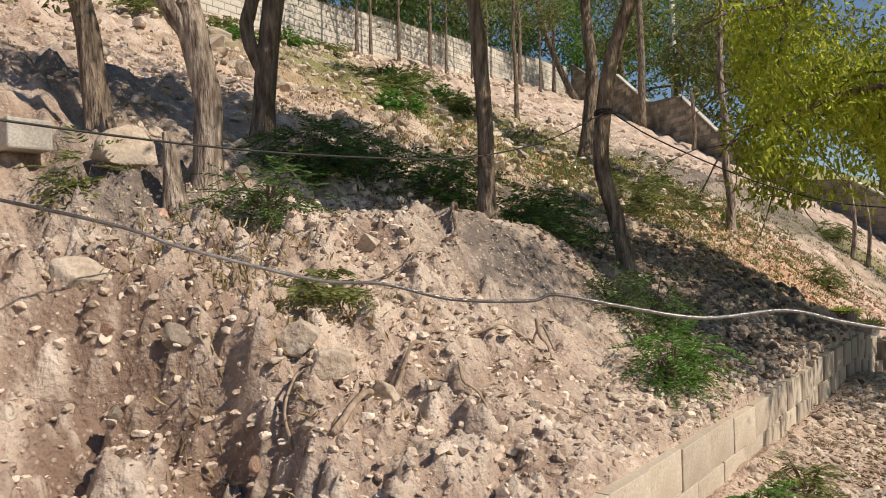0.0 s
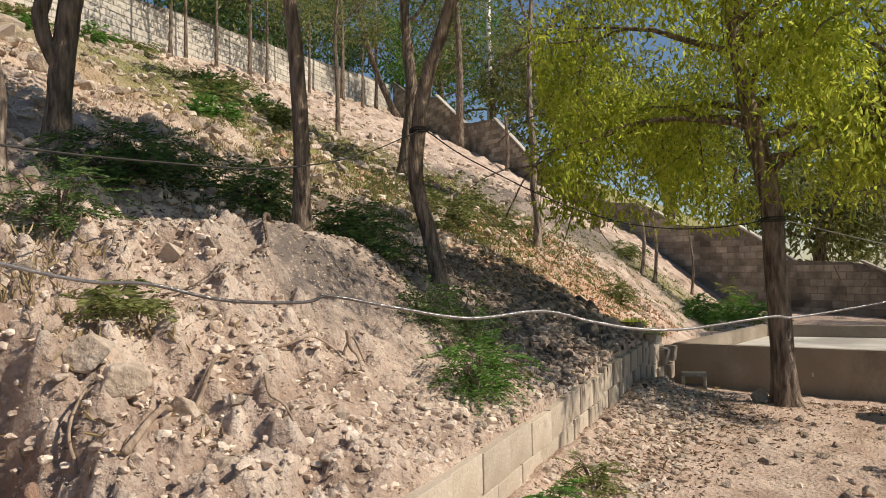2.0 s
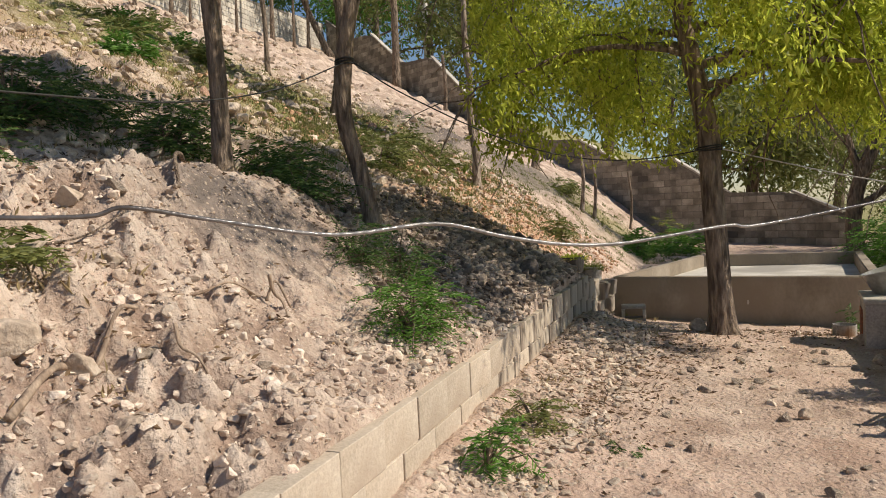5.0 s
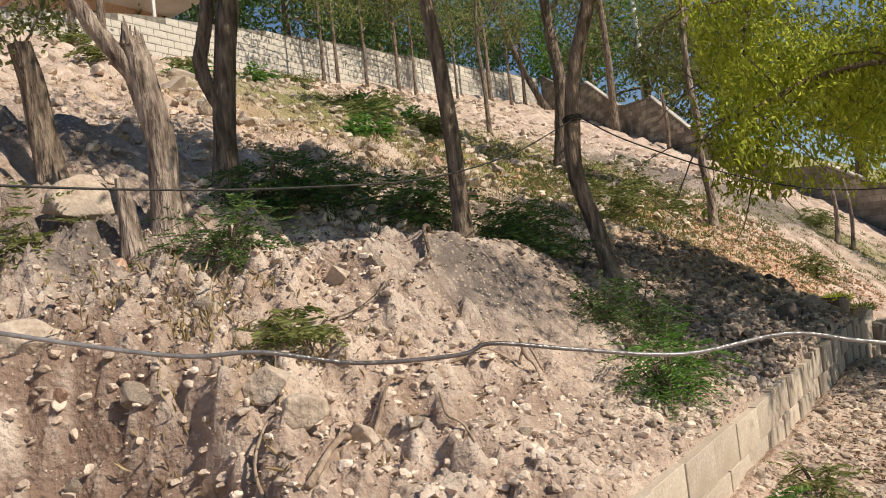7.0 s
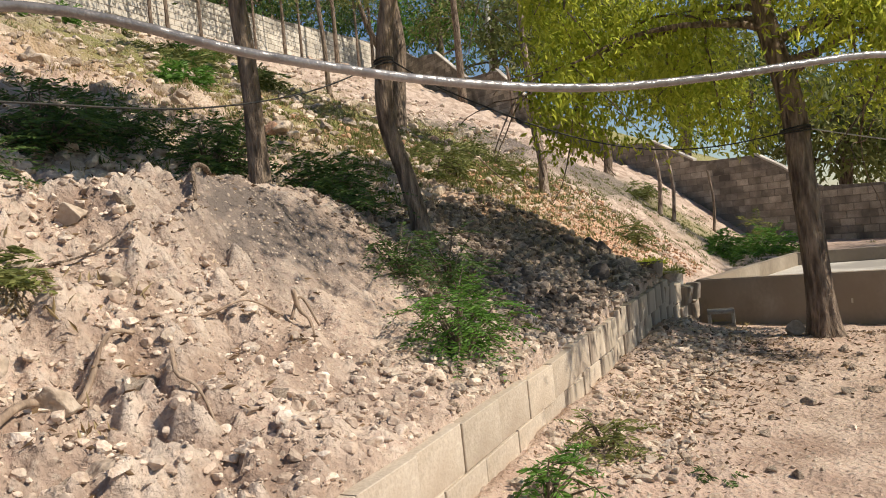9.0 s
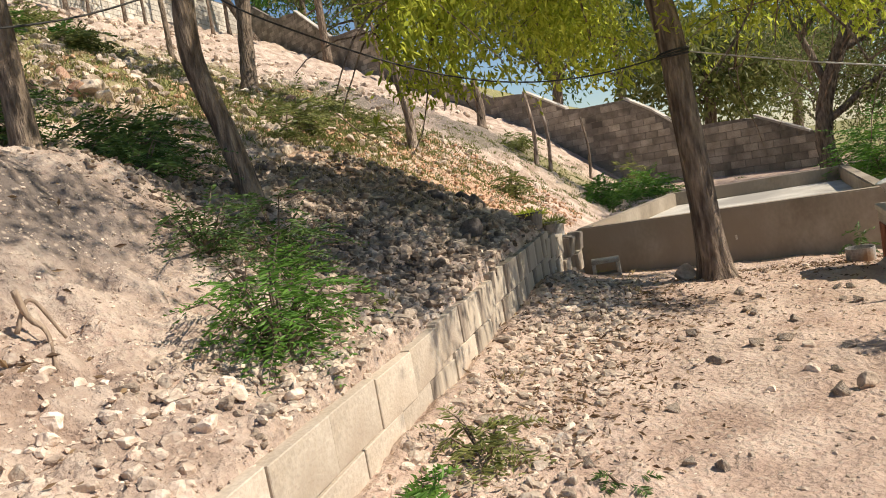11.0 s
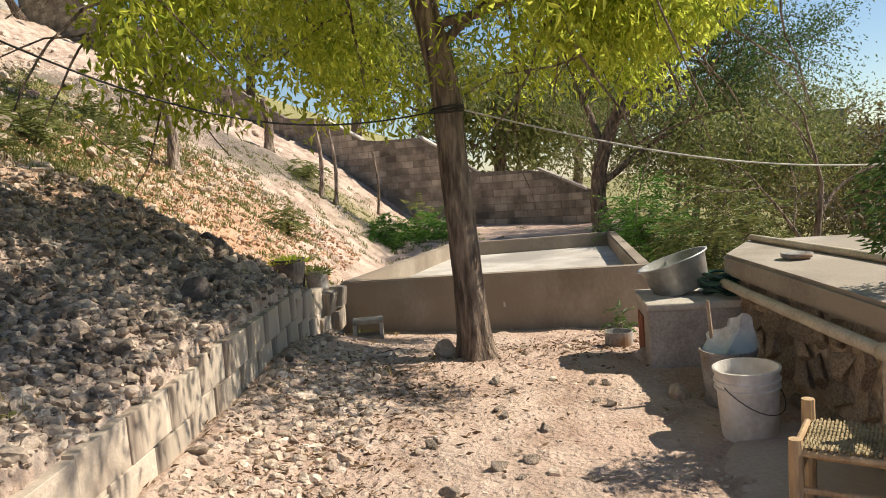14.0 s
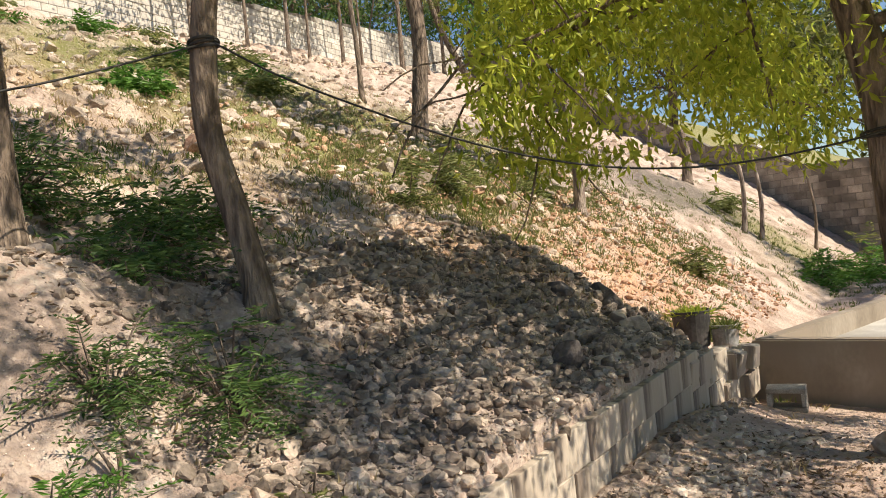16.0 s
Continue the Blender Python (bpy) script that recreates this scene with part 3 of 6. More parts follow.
def build_ground():
    xs = axis_steps([(-400, -60, 34), (-60, -24, 3), (-24, -9, 0.16), (-9, -4.6, 0.07), (-4.6, -1.25, 0.02), (-1.25, 1.9, 0.03), (1.9, 2.4, 0.1), (2.4, 6, 0.2), (6, 30, 1.5), (30, 400, 37)])
    ys = axis_steps([(-400, -20, 38), (-20, -3, 1), (-3, -1.2, 0.06), (-1.2, 2.8, 0.02), (2.8, 4.2, 0.03), (4.2, 14, 0.05), (14, 34, 0.2), (34, 70, 3), (70, 400, 33)])
    gx, gy = np.meshgrid(xs, ys, indexing="ij")
    gz = ground_z(gx, gy)
    # the terrace behind the upper wall
    over = -19 + (32 - gy) * 0.081 - gx
    gz = np.where(over > 0.2, np.minimum(gz, 6.9 + 0.11 * np.clip(gy, 0, 32) + 0.3), gz)
    verts = np.stack([gx, gy, gz], -1).reshape(-1, 3)
    nx, ny = len(xs), len(ys)
    i = (np.arange(nx - 1)[:, None] * ny + np.arange(ny - 1)).ravel()
    me = mesh_from("ground", verts, np.stack([i, i + ny, i + ny + 1, i + 1], 1))
    fx, fy = gx.ravel(), gy.ravel()
    wob = 0.35 * fbm(fx * 0.9, fy * 0.9, 71, 3)
    orange = np.clip(1.9 * bell(fx, fy, -3.3, 9.6, 1.2, 2.6) + 0.7 * bell(fx, fy, -8.5, 5.5, 3.5, 2.5) + wob, 0, 1) * sstep(-0.1, 0.5, wob + 0.3)
    # greyish soil, with shade on the hump and by the side wall painted in
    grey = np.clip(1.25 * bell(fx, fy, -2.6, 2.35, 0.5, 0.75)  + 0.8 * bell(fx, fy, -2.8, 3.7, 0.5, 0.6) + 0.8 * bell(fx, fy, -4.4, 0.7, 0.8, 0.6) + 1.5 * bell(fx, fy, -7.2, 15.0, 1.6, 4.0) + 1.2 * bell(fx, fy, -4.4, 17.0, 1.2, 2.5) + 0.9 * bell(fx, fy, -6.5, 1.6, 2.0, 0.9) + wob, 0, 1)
    grassy = np.clip(1.3 * bell(fx, fy, -6.4, 10.5, 2.8, 3.4) + 0.6 * bell(fx, fy, -4.4, 8.3, 0.9, 1.3) + 0.95 * bell(fx, fy, -12, 11, 4.5, 5) + 0.8 * bell(fx, fy, -2.6, 18, 2.5, 3) + 0.5 * bell(fx, fy, -4.6, 4.5, 1.2, 2) + 0.55 * bell(fx, fy, -9.0, 7.5, 3.0, 3.5) + wob - 0.1, 0, 1)
    far = np.clip(sstep(25, 50, np.hypot(fx, fy)) + sstep(2.8, 4.5, fx), 0, 1)
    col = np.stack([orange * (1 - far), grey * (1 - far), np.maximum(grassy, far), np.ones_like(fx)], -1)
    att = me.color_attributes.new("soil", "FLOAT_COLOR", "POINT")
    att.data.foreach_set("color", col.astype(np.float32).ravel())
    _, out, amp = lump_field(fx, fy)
    # shade of the bank's hollows painted as dark brown soil, less on the lumps
    gully_shade = np.clip(1.7 * bell(fx, fy, -2.75, -0.15, 0.75, 0.42) + 0.9 * bell(fx, fy, -3.6, 0.55, 0.6, 0.45) + 0.8 * bell(fx, fy, -2.0, -0.75, 0.8, 0.4) + 1.1 * fbm(fx * 1.6, fy * 1.6, 161, 3), 0, 1) * sstep(0.02, 0.3, amp)
    lumps = np.stack([np.clip(out * 1.3 - 0.2, 0, 1) * (0.25 + 0.75 * amp) * (1 - 0.15 * gully_shade), np.clip((0.8 * gully_shade + 0.06 * amp) * (1 - 0.9 * out), 0, 1) * (1 - far), 0.6 * sstep(-0.05, 0.15, fx - wall_x(fy)) * (0.6 + 0.4 * vnoise(fx * 1.3, fy * 1.3, 191)) * (1 - far), np.ones_like(fx)], -1)
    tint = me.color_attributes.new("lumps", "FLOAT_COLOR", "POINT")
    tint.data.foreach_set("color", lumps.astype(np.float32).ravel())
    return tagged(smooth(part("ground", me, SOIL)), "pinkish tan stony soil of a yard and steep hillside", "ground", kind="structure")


build_ground()


# ---- walls of the hillside ----
def block_arrays(lx, ly, lz, c):
    """A block with a chamfer on its outer faces."""
    front = np.array([(-lx / 2 + c, -ly / 2, -lz / 2 + c), (lx / 2 - c, -ly / 2, -lz / 2 + c), (lx / 2 - c, -ly / 2, lz / 2 - c), (-lx / 2 + c, -ly / 2, lz / 2 - c)])
    rim = np.array([(-lx / 2, -ly / 2 + c, -lz / 2), (lx / 2, -ly / 2 + c, -lz / 2), (lx / 2, -ly / 2 + c, lz / 2), (-lx / 2, -ly / 2 + c, lz / 2)])
    back = rim.copy()
    back[:, 1] = ly / 2
    verts = np.concatenate([front, rim, back])
    faces = [(0, 1, 2, 3)]
    for k in range(4):
        j = (k + 1) % 4
        faces.append((k, k + 4, j + 4, j))
        faces.append((k + 4, k + 8, j + 8, j + 4))
    faces.append((11, 10, 9, 8))
    return verts, np.array(faces)


def block_wall(name, a, b, top, bottom, course, length, depth, pieces, body_mat, block_mat, label, near=None, group_label=""):
    """A wall of blocks from a to b. top and bottom: heights along it. The joints stand back from the blocks' faces.
    near: (from, to) metres along it in which the blocks are pieces of their own."""
    a, b = Vector((*a, 0)), Vector((*b, 0))
    run = (b - a).length
    ang = math.atan2(b.y - a.y, b.x - a.x)
    root = tagged(new(name), label, "wall", kind="structure")
    root.matrix_world = Matrix.Translation(a) @ Matrix.Rotation(ang, 4, "Z")
    # body: the mortar bed, standing 8 mm behind the blocks
    bm = bmesh.new()
    n = max(2, int(run / 0.5))
    for i in range(n):
        s0, s1 = run * i / n, run * (i + 1) / n
        z = [(bottom(s0) - 0.5, top(s0) - 0.012), (bottom(s1) - 0.5, top(s1) - 0.012)]
        f = [bm.verts.new(p) for p in ((s0, 0.01, z[0][0]), (s1, 0.01, z[1][0]), (s1, 0.01, z[1][1]), (s0, 0.01, z[0][1]))]
        k = [bm.verts.new(p) for p in ((s0, depth, z[0][0]), (s1, depth, z[1][0]), (s1, depth, z[1][1]), (s0, depth, z[0][1]))]
        bm.faces.new(f)
        bm.faces.new(list(reversed(k)))
        bm.faces.new((f[3], f[2], k[2], k[3]))
        bm.faces.new((f[0], f[3], k[3], k[0]))
        bm.faces.new((f[2], f[1], k[1], k[2]))
    part("mortar_body", bm, body_mat, root)
    v0, f0 = block_arrays(length - 0.012, 0.06, course - 0.012, 0.008)
    shared = mesh_from("block", v0, f0)
    shared.materials.append(block_mat[0])
    rnd = random.Random(len(name))
    vs, fs, count, made = [], [], 0, 0
    zlow = min(bottom(run * i / 40) for i in range(41)) - 0.3
    zhigh = max(top(run * i / 40) for i in range(41))
    for j in range(int((zhigh - zlow) / course) + 1):
        z = zlow + (j + 0.5) * course
        s = -length * (0.5 if j % 2 else 0.0)
        while s < run:
            mid = s + length / 2
            s += length
            if mid < length / 2 or mid > run - length / 2:
                continue
            t_here = min(top(mid - length / 2), top(mid + length / 2))
            if z + course / 2 > t_here + 0.03 or z + course / 2 < bottom(mid) - 0.1:
                continue
            y = 0.03 - 0.0 + rnd.uniform(-0.006, 0.004)
            if near and near[0] < mid < near[1] and made < 290:
                ob = new("block", shared)
                ob.parent = root
                ob.location, ob.rotation_euler = (mid, y, z), (0, rnd.uniform(-0.008, 0.008), 0)
                made += 1
            else:
                vs.append(v0 + (mid, y, z))
                fs.append(f0 + count)
                count += len(v0)
    if vs:
        ob = part("far_blocks", mesh_from("far_blocks", np.concatenate(vs), np.concatenate(fs)), block_mat[1], root)
        ob["kind"] = "stuff"
    return root


def profile(points):
    px, pz = [p[0] for p in points], [p[1] for p in points]
    return lambda s: float(np.interp(s, px, pz))


SIDE_A, SIDE_B = (3.0, 20.4), (-19.0, 32.43)
SIDE_RUN = math.dist(SIDE_A, SIDE_B)


def side_s(x):
    return (3.0 - x) / 22.0 * SIDE_RUN


side_top = profile([(side_s(x), z) for x, z in ((3.0, 0.78), (2.68, 0.82), (1.51, 1.43), (-0.27, 1.5), (-0.3, 1.66), (-1.74, 2.62), (-3.39, 2.68), (-3.6, 2.75), (-5.0, 3.6),
                                                (-6.2, 3.7), (-8.2, 5.0), (-9.94, 6.0), (-11.8, 7.85), (-13.6, 7.95), (-15.6, 9.7), (-17.0, 9.8), (-19.0, 11.2))])
wall_dir = (Vector(SIDE_B) - Vector(SIDE_A)).normalized()


def side_bottom(s):
    x, y = SIDE_A[0] + wall_dir.x * s, SIDE_A[1] + wall_dir.y * s
    return float(ground_level(x, y)) - 0.1


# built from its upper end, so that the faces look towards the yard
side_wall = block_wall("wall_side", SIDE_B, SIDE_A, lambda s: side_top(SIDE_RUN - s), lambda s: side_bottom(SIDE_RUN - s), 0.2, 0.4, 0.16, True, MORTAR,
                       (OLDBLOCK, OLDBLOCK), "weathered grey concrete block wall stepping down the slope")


def coping(root, pts, w, material):
    bm = bmesh.new()
    for (s0, z0), (s1, z1) in zip(pts, pts[1:]):
        q = []
        for s, z in ((s0, z0), (s1, z1)):
            q.append([bm.verts.new((s, y, z + h)) for y, h in ((-0.02, -0.02), (w + 0.02, -0.02), (w + 0.02, 0.04), (-0.02, 0.04))])
        for k in range(4):
            bm.faces.new((q[0][k], q[0][(k + 1) % 4], q[1][(k + 1) % 4], q[1][k]))
        bm.faces.new(q[0])
        bm.faces.new(list(reversed(q[1])))
    bmesh.ops.recalc_face_normals(bm, faces=bm.faces)
    return part("coping", bm, material, root, "pale cement coping")


for x0, x1 in ((2.68, 1.51), (-0.27, -1.74), (-3.6, -5.0), (-9.94, -11.8), (-13.6, -15.6)):
    n = [(SIDE_RUN - side_s(x), side_top(side_s(x)) + 0.01) for x in (x1, (x0 + x1) / 2, x0)]
    coping(side_wall, n, 0.16, SCREED)

UP_A, UP_B = (-19.0, 32.2), (-16.2, -2.5)
UP_RUN = math.dist(UP_A, UP_B)


def up_y(y):
    return (32.2 - y) / 34.7 * UP_RUN


up_top = profile([(up_y(y), z) for y, z in ((32.2, 10.95), (29.1, 10.74), (21.9, 10.15), (16.1, 9.75), (12.5, 9.41), (9.0, 9.02), (5.9, 8.45), (-2.5, 7.9))])


def up_bottom(s):
    y = 32.2 - s / UP_RUN * 34.7
    return float(ground_level(-19.0 + (32.2 - y) * 0.081 + 0.2, y)) - 0.15


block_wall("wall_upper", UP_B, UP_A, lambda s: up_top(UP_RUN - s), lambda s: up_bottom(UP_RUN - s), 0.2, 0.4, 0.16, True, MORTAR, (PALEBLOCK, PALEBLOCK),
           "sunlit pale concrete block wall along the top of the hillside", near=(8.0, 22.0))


# ---- cistern ----
def build_tank():
    root = tagged(new("cistern"), "low rectangular rendered concrete cistern with a sunken pale top", "cistern", kind="structure")
    c = [(-1.42, 8.50), (1.66, 8.22), (1.98, 12.2), (-0.50, 12.0)]
    top, t = 0.43, 0.13
    mid = Vector((sum(p[0] for p in c) / 4, sum(p[1] for p in c) / 4))
    inner = []
    for k in range(4):
        p, a, b = Vector(c[k]), Vector(c[k - 1]), Vector(c[(k + 1) % 4])
        inner.append(p + ((a - p).normalized() + (b - p).normalized()) * t)
    for k in range(4):
        j = (k + 1) % 4
        bm = bmesh.new()
        ring = [(*c[k], 0), (*c[j], 0), (*inner[j], 0), (*inner[k], 0)]
        lo = [bm.verts.new((x, y, -0.7)) for x, y, _ in ring]
        hi = [bm.verts.new((x, y, top)) for x, y, _ in ring]
        bm.faces.new(lo)
        bm.faces.new(list(reversed(hi)))
        for i in range(4):
            m = (i + 1) % 4
            bm.faces.new((lo[i], hi[i], hi[m], lo[m]))
        bmesh.ops.recalc_face_normals(bm, faces=bm.faces)
        bmesh.ops.bevel(bm, geom=[e for e in bm.edges if all(v.co.z > 0.3 for v in e.verts)], offset=0.012, segments=2, affect="EDGES")
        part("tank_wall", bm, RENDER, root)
    bm = bmesh.new()
    lid = [bm.verts.new((p.x, p.y, 0.24)) for p in inner]
    low = [bm.verts.new((p.x, p.y, 0.10)) for p in inner]
    bm.faces.new(lid)
    for k in range(4):
        j = (k + 1) % 4
        bm.faces.new((low[k], low[j], lid[j], lid[k]))
    bmesh.ops.recalc_face_normals(bm, faces=bm.faces)
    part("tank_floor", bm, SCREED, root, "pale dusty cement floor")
    bm = box_bm(0.02, 0.012, 0.05, 0.003)
    bmesh.ops.translate(bm, vec=(0.23, 8.343, 0.12), verts=bm.verts)
    part("outlet_patch", bm, WHITEPLASTIC, root)


build_tank()


# ---- low stone building with a concrete slab ----
SLAB = [(1.76, 2.0), (1.77, 3.8), (1.73, 5.0), (1.71, 6.2), (2.10, 6.9), (2.9, 6.8), (2.42, 4.76), (2.3, 2.0)]


def build_slab():
    root = tagged(new("slab_roof"), "weathered grey concrete roof slab of a low stone structure", "slab", kind="structure")
    bm = bmesh.new()
    lo = [bm.verts.new((x, y, 0.60)) for x, y in SLAB]
    hi = [bm.verts.new((x, y, 0.745 + 0.006 * math.sin(3 * y))) for x, y in SLAB]
    bm.faces.new(list(reversed(lo)))
    bm.faces.new(hi)
    n = len(SLAB)
    for i in range(n):
        j = (i + 1) % n
        bm.faces.new((lo[i], lo[j], hi[j], hi[i]))
    bmesh.ops.recalc_face_normals(bm, faces=bm.faces)
    bmesh.ops.bevel(bm, geom=[e for e in bm.edges if all(v.co.z > 0.6 for v in e.verts)], offset=0.02, segments=2, affect="EDGES")
    part("slab", bm, SLABTOP, root)
    # stone wall under the slab
    wall = tagged(new("wall_stone"), "rough stone masonry wall with earthy mortar under a slab", "wall", kind="structure")
    line = [(1.82, 2.0), (1.83, 3.8), (1.79, 5.0), (1.78, 6.15)]
    bm = bmesh.new()
    for (x0, y0), (x1, y1) in zip(line, line[1:]):
        q = [bm.verts.new(p) for p in ((x0, y0, -0.3), (x1, y1, -0.3), (x1, y1, 0.6), (x0, y0, 0.6), (x0 + 0.25, y0, -0.3), (x1 + 0.25, y1, -0.3), (x1 + 0.25, y1, 0.6), (x0 + 0.25, y0, 0.6))]
        for f in ((0, 3, 2, 1), (4, 5, 6, 7), (0, 4, 7, 3), (1, 2, 6, 5)):
            bm.faces.new([q[i] for i in f])
    bmesh.ops.recalc_face_normals(bm, faces=bm.faces)
    part("mortar_body", bm, WALLSTONE, wall)
    rnd = random.Random(8)
    y = 2.2
    meshes = []
    for k in range(5):
        v, f = BIGROCKS[k]
        me = mesh_from("wall_stone_piece", v, f)
        me.materials.append(WALLSTONE)
        meshes.append(me)
    while y < 6.0:
        w = rnd.uniform(0.16, 0.30)
        z = -0.05
        while z < 0.5:
            h = rnd.uniform(0.12, 0.22)
            x = float(np.interp(y + w / 2, [p[1] for p in line], [p[0] for p in line]))
            ob = new("stone", meshes[rnd.randrange(5)])
            ob.parent = wall
            ob.matrix_basis = Matrix.LocRotScale((x + 0.005, y + w / 2, z + h / 2), Euler((rnd.uniform(-0.3, 0.3), 0, 0)), (0.075, w * 0.66, h * 0.82))
            z += h
        y += w
    # drain pipe along the wall
    pipe = thing("drain_pipe", 0, 0, 0, "weathered cream plastic pipe running under the slab edge", "pipe")
    bm = bmesh.new()
    tube(bm, curve_points([(1.70, 2.3, 0.575), (1.70, 3.6, 0.57), (1.69, 4.6, 0.565), (1.68, 5.5, 0.56), (1.68, 6.1, 0.56)], 6), 0.032, 12)
    smooth(part("pipe", bm, PVC, pipe))
    bm = bmesh.new()
    tube(bm, [(1.70, 4.05, 0.55), (1.70, 4.06, 0.48), (1.70, 4.06, -0.04)], [0.03, 0.028, 0.028], 12)
    smooth(part("downpipe", bm, PVC, pipe))
    bm = bmesh.new()
    tube(bm, [(1.70, 4.0, 0.567), (1.70, 4.11, 0.567)], 0.04, 12)
    smooth(part("pipe_collar", bm, PVC, pipe))
    # pale pipe along the far edge of the roof
    far = thing("roof_pipe", 0, 0, 0, "thin cream plastic pipe lying along the slab edge", "pipe")
    bm = bmesh.new()
    tube(bm, curve_points([(2.12, 6.84, 0.775), (2.22, 6.0, 0.775), (2.33, 4.8, 0.775), (2.22, 2.3, 0.775)], 5), 0.025, 10)
    smooth(part("pipe", bm, PVC, far))


WALLSTONE = surface("wall_stone", (0.36, 0.27, 0.18), (0.66, 0.54, 0.40), 9, 0.95, 0.8, 40, vary="object")
build_slab()


# ---- trees ----
def gz(x, y):
    return float(ground_z(x, y))


def rooted(x, y):
    return (x, y, gz(x, y) - 0.06)


# the tree in the yard
YT = rooted(-0.02, 6.5)
ytop = [(YT[0], YT[1], YT[2]), (-0.05, 6.5, 0.7), (-0.09, 6.5, 1.5), (-0.12, 6.5, 2.1), (-0.24, 6.5, 2.75), (-0.36, 6.52, 3.4), (-0.5, 6.55, 4.3)]
ylimbs = [((-0.12, 6.5, 2.35), (0.75, 0.1, 0.55), 1.2), ((-0.2, 6.5, 2.7), (0.8, 0.6, 0.45), 1.4), ((-0.24, 6.5, 2.8), (-0.8, -0.5, 0.35), 1.3), ((-0.28, 6.5, 3.0), (-0.7, 0.7, 0.35), 1.4),
          ((-0.3, 6.5, 3.2), (0.3, -0.9, 0.3), 1.2), ((-0.36, 6.5, 3.4), (0.1, 0.9, 0.3), 1.5), ((-0.4, 6.5, 3.6), (-1, 0.0, 0.25), 1.5), ((-0.4, 6.5, 3.7), (0.9, -0.4, 0.3), 1.5),
          ((-0.45, 6.5, 4.0), (0.9, 0.6, 0.4), 1.5), ((-0.5, 6.5, 4.2), (-0.5, 0.5, 0.8), 1.2), ((-0.5, 6.5, 4.2), (0.2, -0.5, 0.8), 1.2), ((-0.24, 6.5, 2.9), (-1.0, 0.2, 0.1), 1.4),
          # the long limbs towards -y are added to carry unseen, shade-casting foliage
          ((-0.16, 6.5, 2.5), (0.95, -0.1, 0.2), 1.5), ((-0.3, 6.5, 3.1), (0.7, 0.9, 0.1), 1.5), ((-0.4, 6.5, 3.7), (0.55, -0.7, 0.5), 1.8), ((-0.4, 6.5, 3.9), (0.75, -0.55, 0.4), 2.0), ((-0.2, 6.5, 2.7), (0.95, 0.25, 0.35), 1.7), ((-0.4, 6.5, 3.9), (0.4, -0.85, 0.55), 2.2), ((-0.45, 6.5, 4.1), (0.5, -0.8, 0.5), 2.3), ((-0.5, 6.5, 4.2), (0.6, -0.75, 0.45), 2.4), ((-0.3, 6.5, 3.0), (0.9, 0.3, 0.3), 2.2), ((-0.2, 6.5, 2.7), (0.9, 0.5, 0.3), 2.0)]
def yard_crown(x, y, z):
    """The crown's outline: a low flattened dome, plus unseen foliage added overhead to shade the bank."""
    r = np.hypot((x + 0.05) / np.where(x < 0, 2.4, 2.7), (y - 6.5) / 2.5)
    # added foliage above the view, there only to throw shade on mound and rubble
    over = (np.hypot((x - 1.2) / 2.2, (y - 4.2) / 1.9) < 1) & (z > 3.4 + 0.3 * sstep(4.0, 4.8, y)) & (z < 6.2) & (vnoise(x * 3.1, y * 3.1 + z, 15) > -0.2 + 0.8 * sstep(3.3, 4.1, y))
    gaps = vnoise(x * 2.3 + 0.7 * z, y * 2.3 - 0.9 * z, 25) > -0.3
    return (over | (r < 1 + 0.08 * vnoise(x * 3, z * 3 + y, 5)) & (z > 1.9 + 0.25 * vnoise(x * 1.7, y * 1.7, 9) + 0.5 * np.clip(0.5 - r, 0, 1) + 0.26 * np.clip(x + 0.2, 0, 3) * (1 - sstep(7.0, 8.2, y))) & (z < 5.4)) & gaps


tree("shade_tree", YT, ytop, [0.122, 0.108, 0.103, 0.102, 0.09, 0.075, 0.05], ylimbs, LEAFYARD, "tall brown-barked tree with drooping yellow-green leaves growing in the yard", None, 5,
     leaves=112000, leaf=(0.09, 0.03), cloud=0.25, depth=2, limb_r=0.036, droop=0.22, hang=0.7, sides=20, rough=0.05, spread=0.75, keep=yard_crown)

# rough-barked trunks low on the hillside
def stub_tree(name, pts, radii, label, seed, limbs=(), leaf_mat=None, leaves=0, bark=None, **kw):
    x, y = pts[0][:2]
    b = rooted(x, y)
    return tree(name, b, [b] + list(pts[1:]), radii, limbs, leaf_mat or LEAFOLIVE, label, bark or BARK, seed, leaves, sides=16, rough=0.13, **kw)


stub_tree("tree_stump", [(-5.4, 1.1, 2.5), (-5.42, 1.06, 2.95), (-5.43, 1.04, 3.21), (-5.45, 0.98, 3.5)], [0.095, 0.085, 0.08, 0.075], "short cut trunk with fresh leafy shoots on top", 11,
          [((-5.45, 0.98, 3.45), (-0.5, -0.6, 0.5), 0.35), ((-5.45, 0.98, 3.45), (0.5, 0.2, 0.6), 0.35)], LEAFOLIVE, 500, limb_r=0.012, depth=1, cloud=0.12, leaf=(0.07, 0.03))
t1 = stub_tree("old_tree", [(-4.33, 1.31, 1.95), (-4.33, 1.31, 2.3), (-4.33, 1.31, 2.6), (-4.37, 1.25, 3.04), (-4.39, 1.22, 3.27)], [0.10, 0.087, 0.084, 0.09, 0.065], "thick leaning trunk with peeling bark and a broken top", 12, bark=BARKPALE)
bm = bmesh.new()
tube(bm, curve_points([Vector(p) - t1.matrix_world.translation for p in ((-4.37, 1.25, 2.98), (-4.45, 1.12, 3.2), (-4.55, 0.97, 3.5), (-4.62, 0.85, 3.9), (-4.7, 0.75, 4.5))], 5), [0.07 - 0.0018 * i for i in range(21)], 12, 0.12, 4)
smooth(part("limb", bm, BARKPALE, t1))
rnd = random.Random(3)
